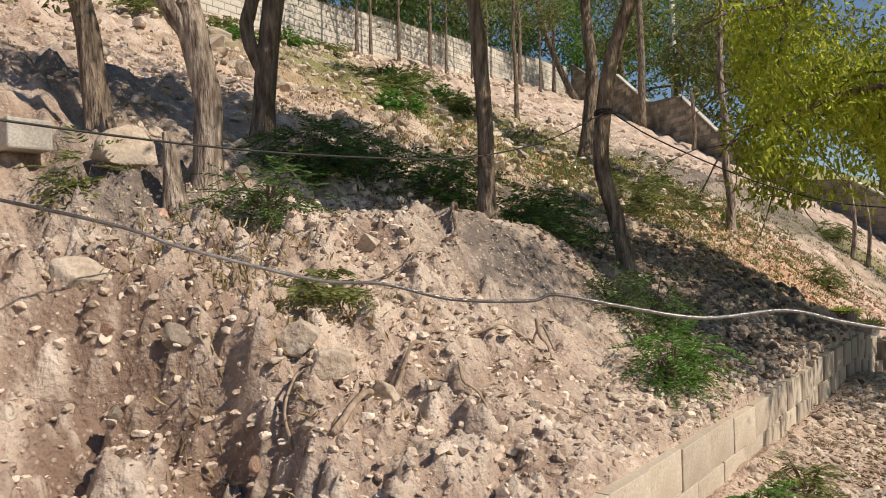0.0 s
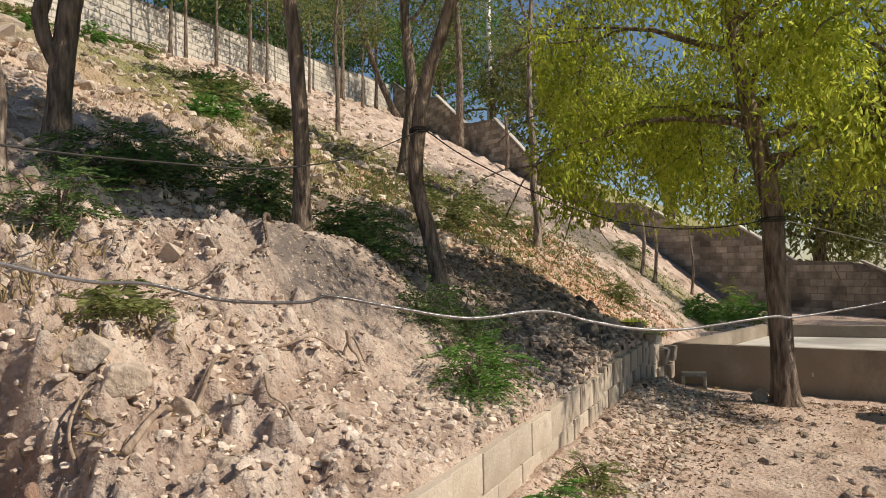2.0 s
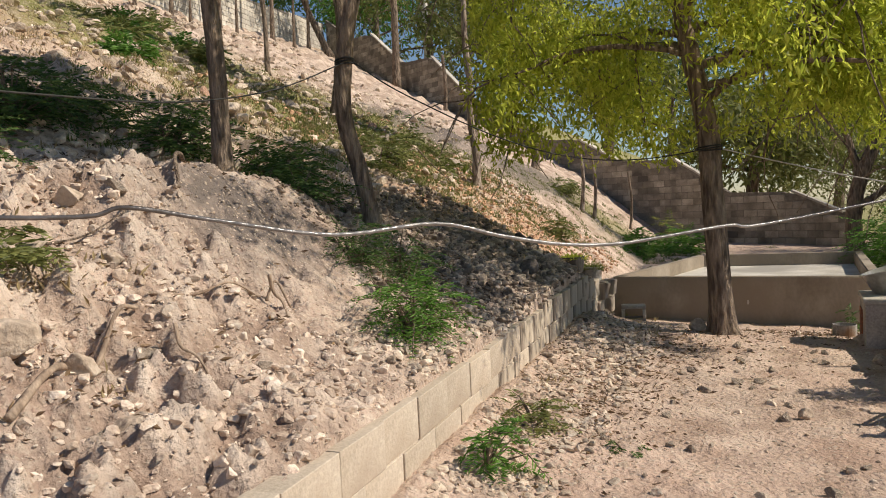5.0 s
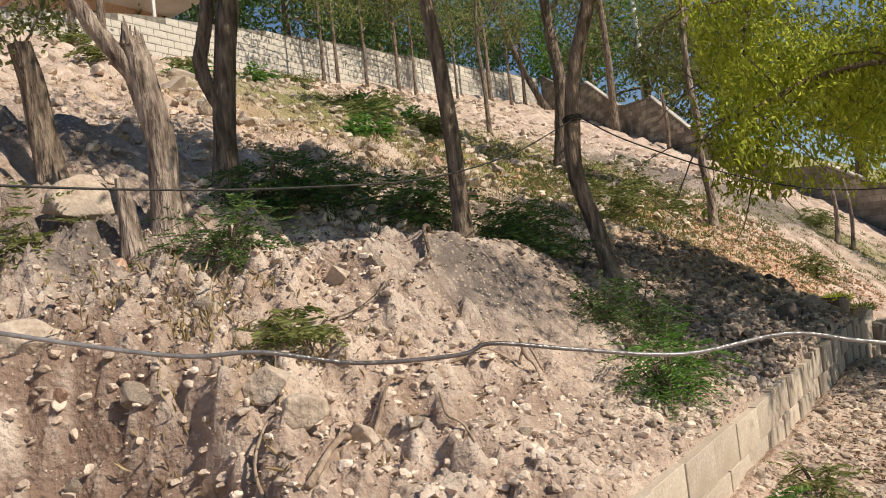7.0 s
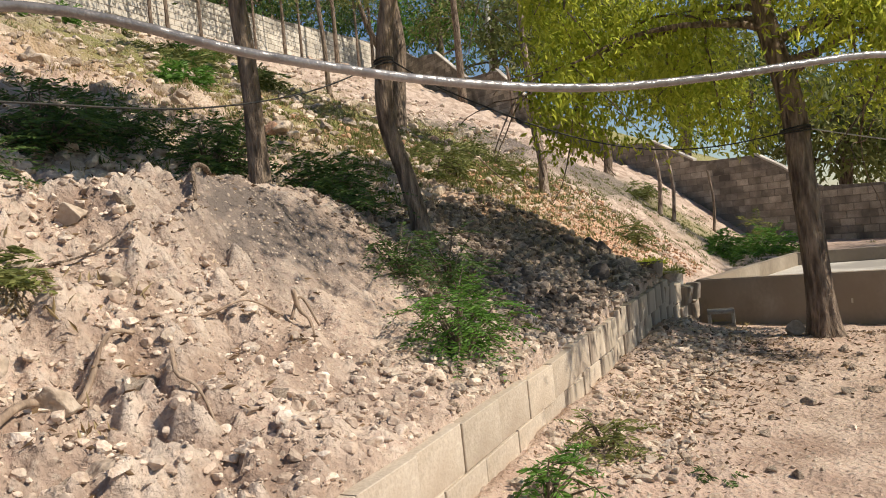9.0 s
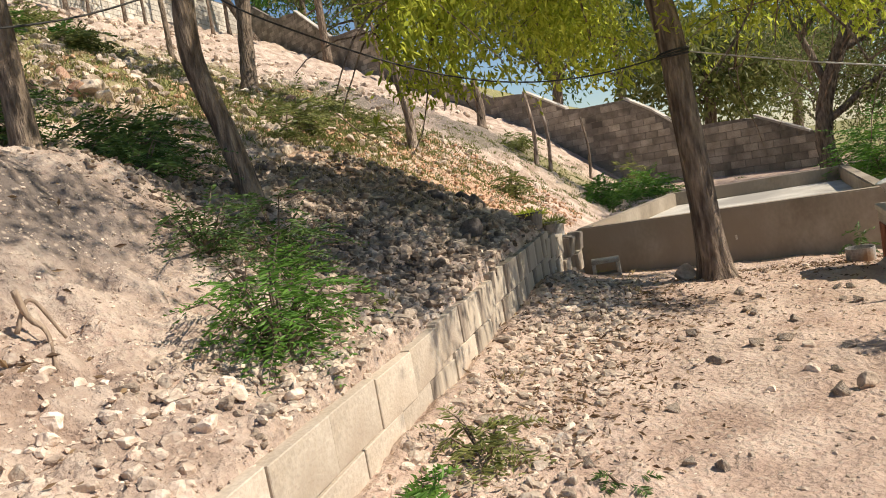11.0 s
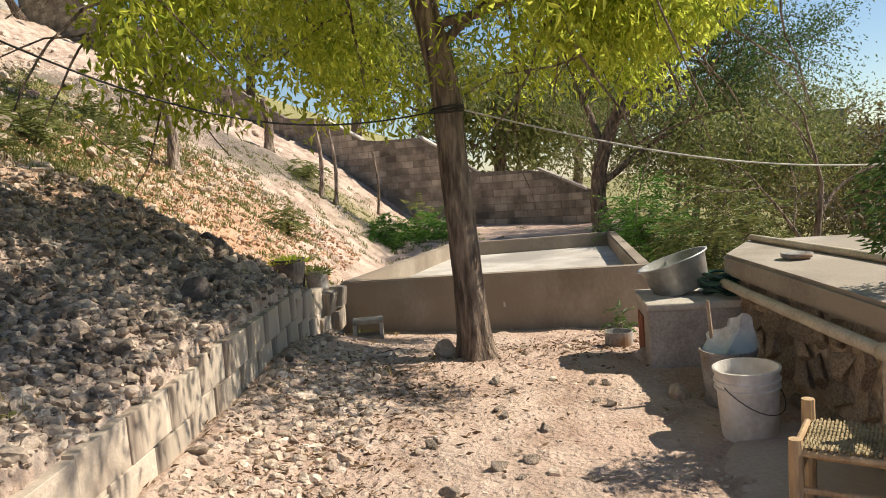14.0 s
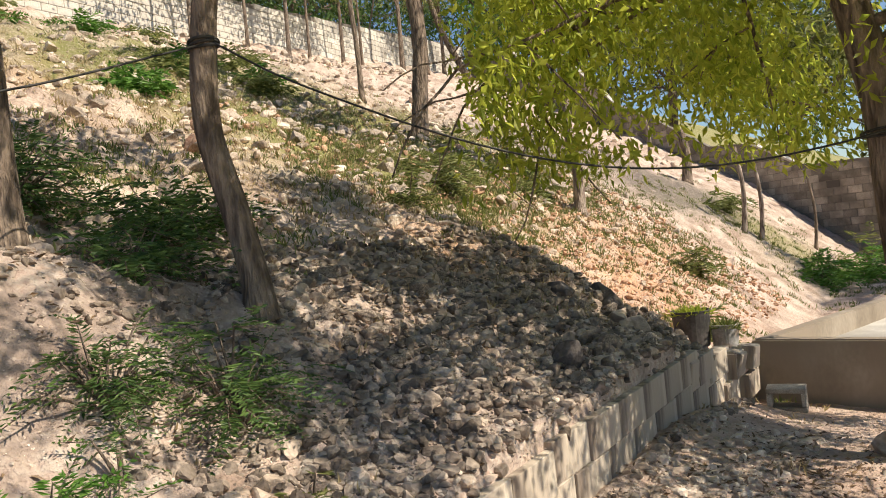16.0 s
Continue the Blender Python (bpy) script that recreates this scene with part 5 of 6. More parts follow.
# ---- shrubs and weeds ----
BUSHES = [("feathery_shrub", -1.60, 2.52, 0.42, 0.5, 170, LEAFFERN, "bright green feathery shrub above the retaining wall", 0.036), ("feathery_shrub", -2.28, 3.1, 0.36, 0.42, 110, LEAFDARK, "dark green feathery shrub on the shaded bank", 0.034), ("feathery_shrub", -3.1, 3.75, 0.55, 0.35, 130, LEAFDARK, "dark low shrub beside a crooked trunk", 0.05), ("feathery_shrub", -2.15, 3.55, 0.42, 0.6, 120, LEAFDARK, "green feathery shrub on the shaded bank", 0.036),
          ("feathery_shrub", -3.75, 1.35, 0.55, 0.5, 130, LEAFDARK, "dark green feathery shrub among the trunks", 0.042), ("feathery_shrub", -4.6, 2.5, 0.75, 0.6, 190, LEAFDARK, "dark feathery shrub in the shade of the trunks", 0.06),
          ("feathery_shrub", -5.0, 3.3, 0.75, 0.5, 180, LEAFDARK, "dark feathery shrub in the shade of the trunks", 0.06), ("feathery_shrub", -4.4, 3.8, 0.8, 0.6, 190, LEAFDARK, "dark low shrub on the shaded slope", 0.06),
          ("feathery_shrub", -3.75, 4.4, 0.8, 0.5, 170, LEAFDARK, "dark low shrub on the shaded slope", 0.06), ("feathery_shrub", -2.70, 0.84, 0.34, 0.2, 60, LEAFOLIVE, "small ferny plant hanging on the bank", 0.05),
          ("feathery_shrub", -4.65, 0.62, 0.35, 0.55, 50, LEAFOLIVE, "thin leafy shrub at the edge of the bank", 0.06), ("feathery_shrub", -2.85, 11.75, 0.42, 0.5, 90, LEAFWEED, "round light green shrub on the orange slope", 0.07),
          ("feathery_shrub", -4.7, 8.7, 0.6, 0.8, 60, LEAFOLIVE, "sparse leafy shrub on the slope", 0.09), ("feathery_shrub", -2.1, 9.2, 0.5, 0.45, 80, LEAFWEED, "light green weeds beside the planter", 0.06),
          ("feathery_shrub", -1.75, 9.9, 0.5, 0.3, 50, LEAFWEED, "light green weeds beside the cistern", 0.06), ("feathery_shrub", -2.0, 16.2, 1.0, 0.6, 120, LEAFFERN, "dense green shrub at the foot of the slope", 0.11),
          ("feathery_shrub", -1.2, 18.0, 1.2, 0.8, 120, LEAFFERN, "dense green shrub at the foot of the slope", 0.12), ("feathery_shrub", 2.5, 12.3, 0.85, 1.8, 330, LEAFFERN, "bright green feathery shrub beside the cistern", 0.075),
          ("feathery_shrub", 3.0, 10.6, 0.95, 1.85, 330, LEAFWEED, "bushy yellowish green shrub behind the slab", 0.075), ("feathery_shrub", 2.6, 8.3, 0.5, 0.7, 90, LEAFOLIVE, "leafy shrub against the corner of the slab", 0.06),
          ("feathery_shrub", -1.02, 2.0, 0.30, 0.30, 46, LEAFFERN, "small ferny seedling at the foot of the block wall", 0.04), ("feathery_shrub", -0.97, 2.75, 0.32, 0.26, 46, LEAFOLIVE, "small ferny seedling among loose stones", 0.04),
          ("feathery_shrub", -0.45, 2.62, 0.14, 0.10, 20, LEAFDARK, "small grey-green weed on the stony yard", 0.03), ("feathery_shrub", -2.02, 2.98, 0.16, 0.36, 16, LEAFDARK, "young feathery seedling on the bank", 0.026),
          ("feathery_shrub", -2.3, 3.75, 0.25, 0.24, 26, LEAFDARK, "young feathery seedling on the bank", 0.03), ("feathery_shrub", -1.72, 3.5, 0.16, 0.16, 22, LEAFWEED, "light green seedling near the block wall", 0.035),
          ("feathery_shrub", -5.9, 12.4, 0.6, 0.35, 50, LEAFWEED, "light green weeds on the slope", 0.09), ("feathery_shrub", -4.6, 10.6, 0.55, 0.35, 50, LEAFWEED, "light green weeds around a sapling", 0.08),
          ("feathery_shrub", -7.6, 15.8, 0.7, 0.35, 40, LEAFDARK, "dark low shrub on the upper slope", 0.10), ("feathery_shrub", -4.0, 17.5, 0.8, 0.6, 60, LEAFOLIVE, "dull green shrub at the foot of the side wall", 0.11),
          ("feathery_shrub", -1.6, 19.6, 0.5, 1.3, 50, LEAFOLIVE, "tall thin leafy shrub before the side wall", 0.10), ("feathery_shrub", 1.25, 7.75, 0.16, 0.40, 22, LEAFDARK, "thin dark plant growing against the cistern", 0.05), ("feathery_shrub", -4.15, 7.4, 0.28, 0.6, 36, LEAFWEED, "small leafy shrub on a thin stem on the slope", 0.06),
          ("feathery_shrub", -5.6, 9.9, 0.4, 0.22, 60, LEAFWEED, "low yellowish green weeds on the slope", 0.05), ("feathery_shrub", -5.2, 11.6, 0.55, 0.25, 80, LEAFWEED, "low yellowish green weeds on the slope", 0.05)]
for i, (nm, x, y, r, h, k, lm, label, lf) in enumerate(BUSHES):
    frond_bush(nm, x, y, r, h, k, lm, label, "shrub", "", 200 + i, lf)
UP = [(-9.5, 8.5, 0.9), (-10.5, 9.6, 1.0), (-11.5, 10.4, 1.0), (-12.2, 12.0, 1.0), (-10.8, 11.6, 0.9), (-9.2, 10.2, 0.8), (-14.8, 8.6, 1.1), (-14.9, 10.6, 1.0), (-15.4, 12.4, 1.1), (-13.6, 14.0, 0.9), (-13.0, 7.6, 0.9), (-15.2, 6.2, 0.9), (-12.0, 5.2, 0.8), (-7.8, 7.0, 0.6)]
for i, (x, y, r) in enumerate(UP):
    frond_bush("slope_weeds", x, y, r, 0.42, 70, (LEAFOLIVE, LEAFFERN, LEAFWEED)[i % 3], "low spreading green weeds on the upper slope", "weeds", "weeds on the upper slope", 300 + i, 0.12, stems=False)


def weeds(name, xs, ys, material, height, per, label, seed):
    rng = np.random.default_rng(seed)
    n = len(xs)
    cx, cy = np.repeat(xs, per) + rng.normal(size=n * per) * 0.05, np.repeat(ys, per) + rng.normal(size=n * per) * 0.05
    c = np.stack([cx, cy, ground_z(cx, cy) - 0.005], 1)
    w = np.stack([rng.normal(size=n * per) * 0.6, rng.normal(size=n * per) * 0.6, np.abs(rng.normal(size=n * per)) + 0.5], 1)
    v, f = blades(c, w, rng.uniform(0.4, 1.1, n * per) * height, np.full(n * per, height * 0.16), seed)
    return tagged(part(name, mesh_from(name, v, f), material), label, "grass", kind="stuff")


rng = np.random.default_rng(5)


def patch(n, cx, cy, sx, sy):
    return cx + rng.normal(size=n) * sx, cy + rng.normal(size=n) * sy


def joined(*ps):
    return np.concatenate([p[0] for p in ps]), np.concatenate([p[1] for p in ps])


gx, gy = joined(patch(2000, -5.6, 10.6, 1.2, 2.0), patch(260, -4.5, 8.4, 0.5, 0.8), patch(260, -2.6, 17.5, 1.2, 1.6), patch(120, -4.9, 4.6, 0.7, 1.0), patch(120, -3.1, 12.3, 0.5, 0.9), patch(90, -2.0, 9.4, 0.35, 0.6), patch(350, -12.5, 11, 1.8, 2.4))
weeds("green_grass", gx, gy, LEAFWEED, 0.085, 20, "sparse green grass on the hillside", 8)
gx, gy = joined(patch(500, -9.0, 14.5, 2.4, 2.4), patch(2600, -7.0, 8.5, 2.2, 2.2), patch(45, -2.75, 0.6, 0.4, 0.35), patch(60, -3.6, 0.9, 0.4, 0.3))
weeds("dry_grass", gx, gy, DRYGRASS, 0.085, 9, "dry straw-coloured grass on the slope", 9)

def litter(name, label, groups, seed):
    r = np.random.default_rng(seed)
    x = np.concatenate([cx + r.normal(size=n) * sx for n, cx, cy, sx, sy in groups])
    y = np.concatenate([cy + r.normal(size=n) * sy for n, cx, cy, sx, sy in groups])
    n = len(x)
    c = np.stack([x, y, ground_z(x, y) + 0.006], 1)
    w = np.stack([r.normal(size=n), r.normal(size=n), r.normal(size=n) * 0.25], 1)
    v, f = blades(c, w, r.uniform(0.02, 0.065, n), r.uniform(0.008, 0.02, n), seed)
    return tagged(part(name, mesh_from(name, v, f), LITTER), label, "leaf litter", kind="stuff")


litter("leaf_litter", "dry brown fallen leaves and twigs on the ground", [(1600, -0.75, 4.2, 0.28, 1.1), (900, -0.4, 6.0, 0.6, 0.7), (700, 0.9, 7.0, 0.4, 0.4), (1500, -2.6, 5.2, 0.6, 1.2), (1500, -4.2, 2.6, 0.7, 1.1), (900, -2.5, 1.0, 0.6, 0.6), (1200, -6.5, 9.5, 1.8, 2.0)], 55)

# ---- loose stones ----
def rubble(name, label, groups, material, seed, sink=0.25):
    r = np.random.default_rng(seed)
    xs, ys, ss = [], [], []
    for n, x0, x1, y0, y1, lo, hi in groups:
        x, y = r.uniform(x0, x1, n), r.uniform(y0, y1, n)
        s = lo + (hi - lo) * r.random(n) ** 3.2
        xs.append(x)
        ys.append(y)
        ss.append(s)
    xs, ys, ss = np.concatenate(xs), np.concatenate(ys), np.concatenate(ss)
    clear = ~((np.abs(xs - wall_x(ys) - 0.015) < 0.06) & (ys > -0.3) & (ys < 8.2))
    clear &= ~((xs > -1.45) & (xs < 2.0) & (ys > 8.15) & (ys < 12.3)) & ~((xs > 1.45) & (ys < 7.6))
    return tagged(scatter(name, xs[clear], ys[clear], ss[clear], material, sink, seed), label, "stones", kind="stuff")


rubble("yard_stones", "loose pale stones and gravel strewn over the yard", [(3800, -1.2, 1.5, 1.0, 8.2, 0.005, 0.022), (1900, -1.25, -0.6, 1.4, 6.8, 0.014, 0.05), (170, -1.2, 1.4, 2.0, 7.0, 0.012, 0.05)], STONE, 31, 0.42)
rubble("bank_stones", "loose stones on the bank and behind the block wall", [(5200, -2.6, -1.27, 0.2, 3.0, 0.003, 0.013), (7500, -4.4, -1.3, -0.9, 1.9, 0.006, 0.042), (3000, -3.5, -1.9, 1.2, 3.8, 0.003, 0.014)], SOILSTONE, 32, 0.4)
rubble("rubble_heap", "heap of brown and grey rubble behind the block wall, coloured darker for its shade", [(8200, -3.5, -1.3, 4.2, 8.0, 0.010, 0.06), (900, -2.1, -1.3, 3.1, 4.3, 0.01, 0.05), (1500, -3.6, -2.0, 3.0, 4.4, 0.008, 0.045), (1900, -2.0, -1.26, 3.6, 7.7, 0.010, 0.05)], SHADEDRUBBLE, 34)
rubble("wall_stones", "pale stones filling the edge behind the block wall", [(1500, -1.85, -1.26, 1.9, 3.8, 0.010, 0.045), (900, -1.75, -1.26, 3.6, 7.8, 0.008, 0.042)], STONE, 35, 0.35)
rubble("soil_clods", "orange soil clods and small stones on the cut slope", [(6500, -5.2, -2.0, 8.3, 13.5, 0.008, 0.05), (2500, -7.5, -4, 7.0, 13.5, 0.01, 0.06)], CLOD, 36)
rubble("slope_stones", "scattered stones over the upper hillside", [(4200, -10, -3.4, 1.0, 14, 0.018, 0.10), (3000, -16.5, -6, 2, 22, 0.025, 0.15), (1000, -4.5, -2.4, 8.4, 13, 0.01, 0.04), (420, -16.6, -15.2, 12, 24, 0.06, 0.2)], STONE, 33)


def boulder(x, y, size, material, label, kind=0, rz=0.0, tilt=0.0, lift=0.25, squash=(1, 1, 1)):
    v, f = BIGROCKS[kind % 5]
    me = mesh_from("boulder", v * size * np.array(squash), f)
    me.materials.append(material)
    ob = new("boulder", me)
    ob.matrix_world = pose(x, y, gz(x, y) + size * lift, tilt, 0, rz)
    me.polygons.foreach_set("use_smooth", [True] * len(me.polygons))
    return tagged(ob, label, "boulder")


for i, (x, y, s, mt, label, lift) in enumerate((
        (-2.87, 1.37, 0.085, ROCK, "rounded pale stone lying on the bank", 0.5), (-3.60, 3.25, 0.15, ROCK, "upright pale stone at the foot of a trunk", 0.5), (-3.36, 3.45, 0.12, ROCK, "grey stone beside a trunk", 0.5),
        (-2.43, 0.51, 0.12, ROCK, "angular pale boulder set in the bank", 0.2), (-2.25, 0.48, 0.13, ROCK, "large pale boulder set in the bank", 0.2), (-2.11, 0.66, 0.09, ROCK, "pale boulder in the bank", 0.2),
        (-1.86, 0.61, 0.11, ROCK, "pale boulder low in the bank", 0.2), (-3.45, 0.03, 0.15, ROCK, "pale flat-topped boulder in the bank", 0.2), (-4.20, 0.86, 0.20, REDROCK, "reddish boulder on the edge of the bank", 0.3),
        (-4.75, 0.98, 0.27, ROCK, "large pale boulder near the trunks", 0.35), (-2.7, 1.0, 0.07, ROCK, "small rounded stone on the bank", 0.4), (-2.5, 1.25, 0.06, ROCK, "small rounded stone on the bank", 0.4),
        (-2.15, 7.25, 0.12, DARKROCK, "dark volcanic boulder on the rubble heap", 0.4), (-1.85, 6.95, 0.13, ROCK, "grey boulder on the rubble heap", 0.4), (-2.35, 7.5, 0.11, DARKROCK, "dark volcanic boulder on the rubble heap", 0.4),
        (-2.02, 7.05, 0.11, ROCK, "brown boulder beside the planter", 0.4), (-2.4, 6.9, 0.13, DARKROCK, "dark boulder on the rubble heap", 0.4), (-1.75, 5.6, 0.12, DARKROCK, "dark round boulder among the rubble", 0.45),
        (-0.26, 6.60, 0.11, ROCK, "brown stone leaning on the yard tree", 0.5), (0.49, 3.62, 0.06, ROCK, "pale stone in the yard", 0.4), (-0.62, 4.42, 0.06, ROCK, "pale stone in the yard", 0.4),
        (-5.6, 6.2, 0.22, ROCK, "pale boulder on the slope", 0.3), (-6.6, 7.4, 0.2, ROCK, "pale boulder on the slope", 0.3), (-3.9, 5.0, 0.18, ROCK, "grey boulder on the shaded slope", 0.3), (-4.4, 7.6, 0.15, ROCK, "pale boulder on the slope", 0.3),
        (-10.5, 5.5, 0.3, ROCK, "pale boulder on the upper slope", 0.3), (-12.5, 7.0, 0.28, ROCK, "pale boulder on the upper slope", 0.3), (1.16, 5.35, 0.08, ROCK, "stone beside the pots", 0.4), (1.15, 6.25, 0.08, ROCK, "stone at the corner of the plinth", 0.4))):
    boulder(x, y, s, mt, label, i, i * 47 % 360, (i * 31 % 40) - 20, lift)

# stones that can be told apart on the bank and the rubble
pick = random.Random(12)
stone_meshes = []
for k in range(5):
    me = mesh_from("stone", *BIGROCKS[k])
    # the rubble stones share the heap's colour, darkened for shade
    me.materials.append((ROCK, SHADEDRUBBLE, ROCK, SHADEDRUBBLE, REDROCK)[k])
    stone_meshes.append(me)
for n, x0, x1, y0, y1, lo, hi, label, group in ((22, -3.6, -1.7, -0.6, 1.6, 0.035, 0.08, "pale angular stone stuck in the bank", "stones in the bank"), (60, -3.2, -1.5, 4.2, 7.6, 0.035, 0.085, "loose brown-grey stone on the rubble heap", "stones on the rubble heap"),
                                                (30, -1.1, 0.9, 2.2, 6.6, 0.03, 0.055, "loose pale stone lying in the yard", "stones in the yard"), (50, -8.5, -4.0, 4.5, 12.5, 0.07, 0.17, "pale stone lying on the hillside", "stones on the hillside")):
    for _ in range(n):
        x, y, s = pick.uniform(x0, x1), pick.uniform(y0, y1), pick.uniform(lo, hi)
        k = pick.choice((1, 3)) if "brown" in label else pick.choice((0, 2, 0, 2) if "yard" in label else (0, 2, 0, 4))
        ob = tagged(new("stone", stone_meshes[k]), label, "stone", group)
        ob.matrix_world = Matrix.LocRotScale((x, y, gz(x, y) + s * 0.2), Euler((pick.uniform(-0.5, 0.5), pick.uniform(-0.5, 0.5), pick.uniform(0, 6))), (s * pick.uniform(0.8, 1.3), s * pick.uniform(0.7, 1.1), s * pick.uniform(0.8, 1.2)))

# ---- roots and branches on the bank ----
def stick(name, pts, r0, r1, label, material=None, seed=0):
    root = thing(name, 0, 0, 0, label, "branch")
    q = [(x, y, gz(x, y) + dz) for x, y, dz in pts]
    line = curve_points(q, 6)
    bm = bmesh.new()
    tube(bm, line, list(np.linspace(r0, r1, len(line))), 8, 0.12, seed)
    smooth(part("wood", bm, material or DRYWOOD, root))
    return root


stick("root", [(-2.02, 0.30, 0.03), (-2.10, 0.55, 0.06), (-2.18, 0.80, 0.05), (-2.20, 0.95, 0.05), (-2.24, 1.10, 0.04)], 0.016, 0.008, "pale bare root running down the bank", None, 1)
stick("root", [(-2.28, 1.22, 0.03), (-2.22, 1.45, 0.05), (-2.18, 1.65, 0.06), (-2.15, 1.85, 0.04)], 0.008, 0.004, "thin bare root lying on the bank", None, 2)
stick("root", [(-2.0, 1.05, 0.05), (-1.95, 1.02, 0.07), (-1.88, 1.04, 0.05), (-1.78, 1.02, 0.03)], 0.009, 0.004, "dead twisted root on the bank", None, 3)
stick("root", [(-2.12, 1.90, 0.2), (-2.12, 1.93, 0.1), (-2.08, 1.95, 0.03), (-2.02, 1.9, 0.02)], 0.012, 0.006, "forked dead root on the bank", None, 4)
stick("root", [(-2.15, 1.90, 0.02), (-2.12, 1.95, 0.14), (-2.08, 2.02, 0.03)], 0.008, 0.005, "forked dead root on the bank", None, 5)
stick("branch", [(-3.5, 2.9, 0.03), (-3.1, 2.45, 0.05), (-2.85, 2.1, 0.04), (-2.68, 1.92, 0.03)], 0.02, 0.009, "dark fallen branch lying on the grey bank", BARK, 6)
stick("root", [(-2.2, 0.25, 0.0), (-2.28, 0.28, 0.08), (-2.32, 0.42, 0.06), (-2.3, 0.6, 0.04)], 0.008, 0.004, "thin curled root on the bank face", None, 7)
stick("branch", [(-2.7, 1.0, 0.03), (-2.66, 1.25, 0.05), (-2.62, 1.5, 0.04)], 0.006, 0.003, "thin dead twig on the bank", BARK, 8)
stick("branch", [(-4.6, 9.7, 0.3), (-4.35, 9.8, 0.15), (-4.1, 9.9, 0.05)], 0.012, 0.006, "thin dead branch on the slope", BARK, 9)


# ---- things in the yard ----
def cinder_block(x, y, z, rz, label):
    root = thing("cinder_block", x, y, z, label, "block", "", rz)
    L, W, H, t = 0.29, 0.19, 0.19, 0.04
    for nm, s, at in (("face_shell", (L, t, H), (0, -(W - t) / 2, H / 2)), ("face_shell", (L, t, H), (0, (W - t) / 2, H / 2)), ("web", (t, W - 2 * t - 0.004, H), (-(L - t) / 2, 0, H / 2)), ("web", (t, W - 2 * t - 0.004, H), ((L - t) / 2, 0, H / 2))):
        part(nm, box_bm(*s, 0.006, at), BLOCK, root)
    return root


cb = cinder_block(-1.08, 8.02, -0.07, 12, "grey hollow concrete block lying on its side")
cb.matrix_world = Matrix.Translation((-1.08, 8.0, gz(-1.08, 8.0) + 0.095)) @ Matrix.Rotation(radians(8), 4, "Z") @ Matrix.Rotation(radians(90), 4, "X") @ Matrix.Translation((0, 0, -0.095)) @ Matrix.Rotation(0, 4, "Z")


def shell(outer, inner):
    """A pot's profile: up its outside, over the rim and down its inside."""
    return outer + inner


def planter(name, x, y, r, h, material, label, leaf_mat, seed):
    z = gz(x, y)
    root = thing(name, x, y, z, label, "plant pot")
    smooth(part("pot", lathe([(r * 0.82, 0), (r * 0.86, 0.01), (r, h * 0.96), (r * 1.05, h * 0.97), (r * 1.05, h), (r * 0.95, h), (r * 0.92, h * 0.86), (0.01, h * 0.86)], 24), material, root), False)
    part("soil", lathe([(r * 0.9, h * 0.8), (r * 0.9, h * 0.87), (0.02, h * 0.9)], 16), DARKROCK, root)
    rr = np.random.default_rng(seed)
    n = 260
    a, q = rr.uniform(0, 6.283, n), rr.uniform(0, r, n)
    c = np.stack([np.cos(a) * q, np.sin(a) * q, np.full(n, h * 0.88)], 1)
    w = np.stack([np.cos(a) * 0.9 * q / r, np.sin(a) * 0.9 * q / r, np.full(n, 0.5)], 1) + rr.normal(size=(n, 3)) * 0.35
    v, f = blades(c, w, rr.uniform(0.04, 0.12, n), np.full(n, 0.016), seed)
    part("plant", mesh_from("plant", v, f), leaf_mat, root)
    return root


planter("planter", -1.93, 8.50, 0.17, 0.33, BLACKPOT, "black plastic pot of yellow-green grass on the block wall", LEAFYARD, 1)
planter("planter", -1.67, 8.60, 0.12, 0.29, GREYPOT, "grey rusty tin pot beside a black planter", LEAFWEED, 2)


def bucket(x, y):
    z = gz(x, y)
    root = thing("bucket", x, y, z, "dirty white plastic bucket with ribbed rim and wire handle", "bucket", "", 20)
    smooth(part("body", lathe([(0.128, 0.0), (0.132, 0.005), (0.146, 0.26), (0.156, 0.262), (0.156, 0.272), (0.148, 0.275), (0.149, 0.295), (0.158, 0.298), (0.158, 0.308), (0.150, 0.311), (0.151, 0.345), (0.160, 0.348), (0.160, 0.362), (0.150, 0.364), (0.146, 0.33), (0.128, 0.02), (0.01, 0.018)], 40), WHITEPLASTIC, root), False)
    bm = bmesh.new()
    tube(bm, [(0.157 * math.cos(a), 0.157 * math.sin(a) - 0.02 * abs(math.sin(a)), 0.29 - 0.13 * abs(math.sin(a))) for a in [-math.pi * k / 16 for k in range(17)]], 0.0025, 6)
    part("handle", bm, CABLE, root)
    return root


bk = bucket(1.36, 4.72)
bk.matrix_world = pose(1.36, 4.72, gz(1.36, 4.72) - 0.005, 0, -2, 30)


def build_plinth():
    x, y, z = 1.47, 6.28, -0.08
    root = thing("plinth", x, y, z, "low rendered cement plinth with a rusty hatch beside the cistern", "plinth", "", -4)
    part("body", box_bm(0.60, 0.62, 0.50, 0.012, (0, 0, 0.25), 2), RENDERGREY, root)
    part("top_slab", box_bm(0.63, 0.65, 0.05, 0.012, (0, 0, 0.524), 2), SCREED, root)
    part("hatch", box_bm(0.012, 0.26, 0.30, 0.003, (-0.304, 0.08, 0.27)), RUST, root, "rusty red iron hatch")
    return root


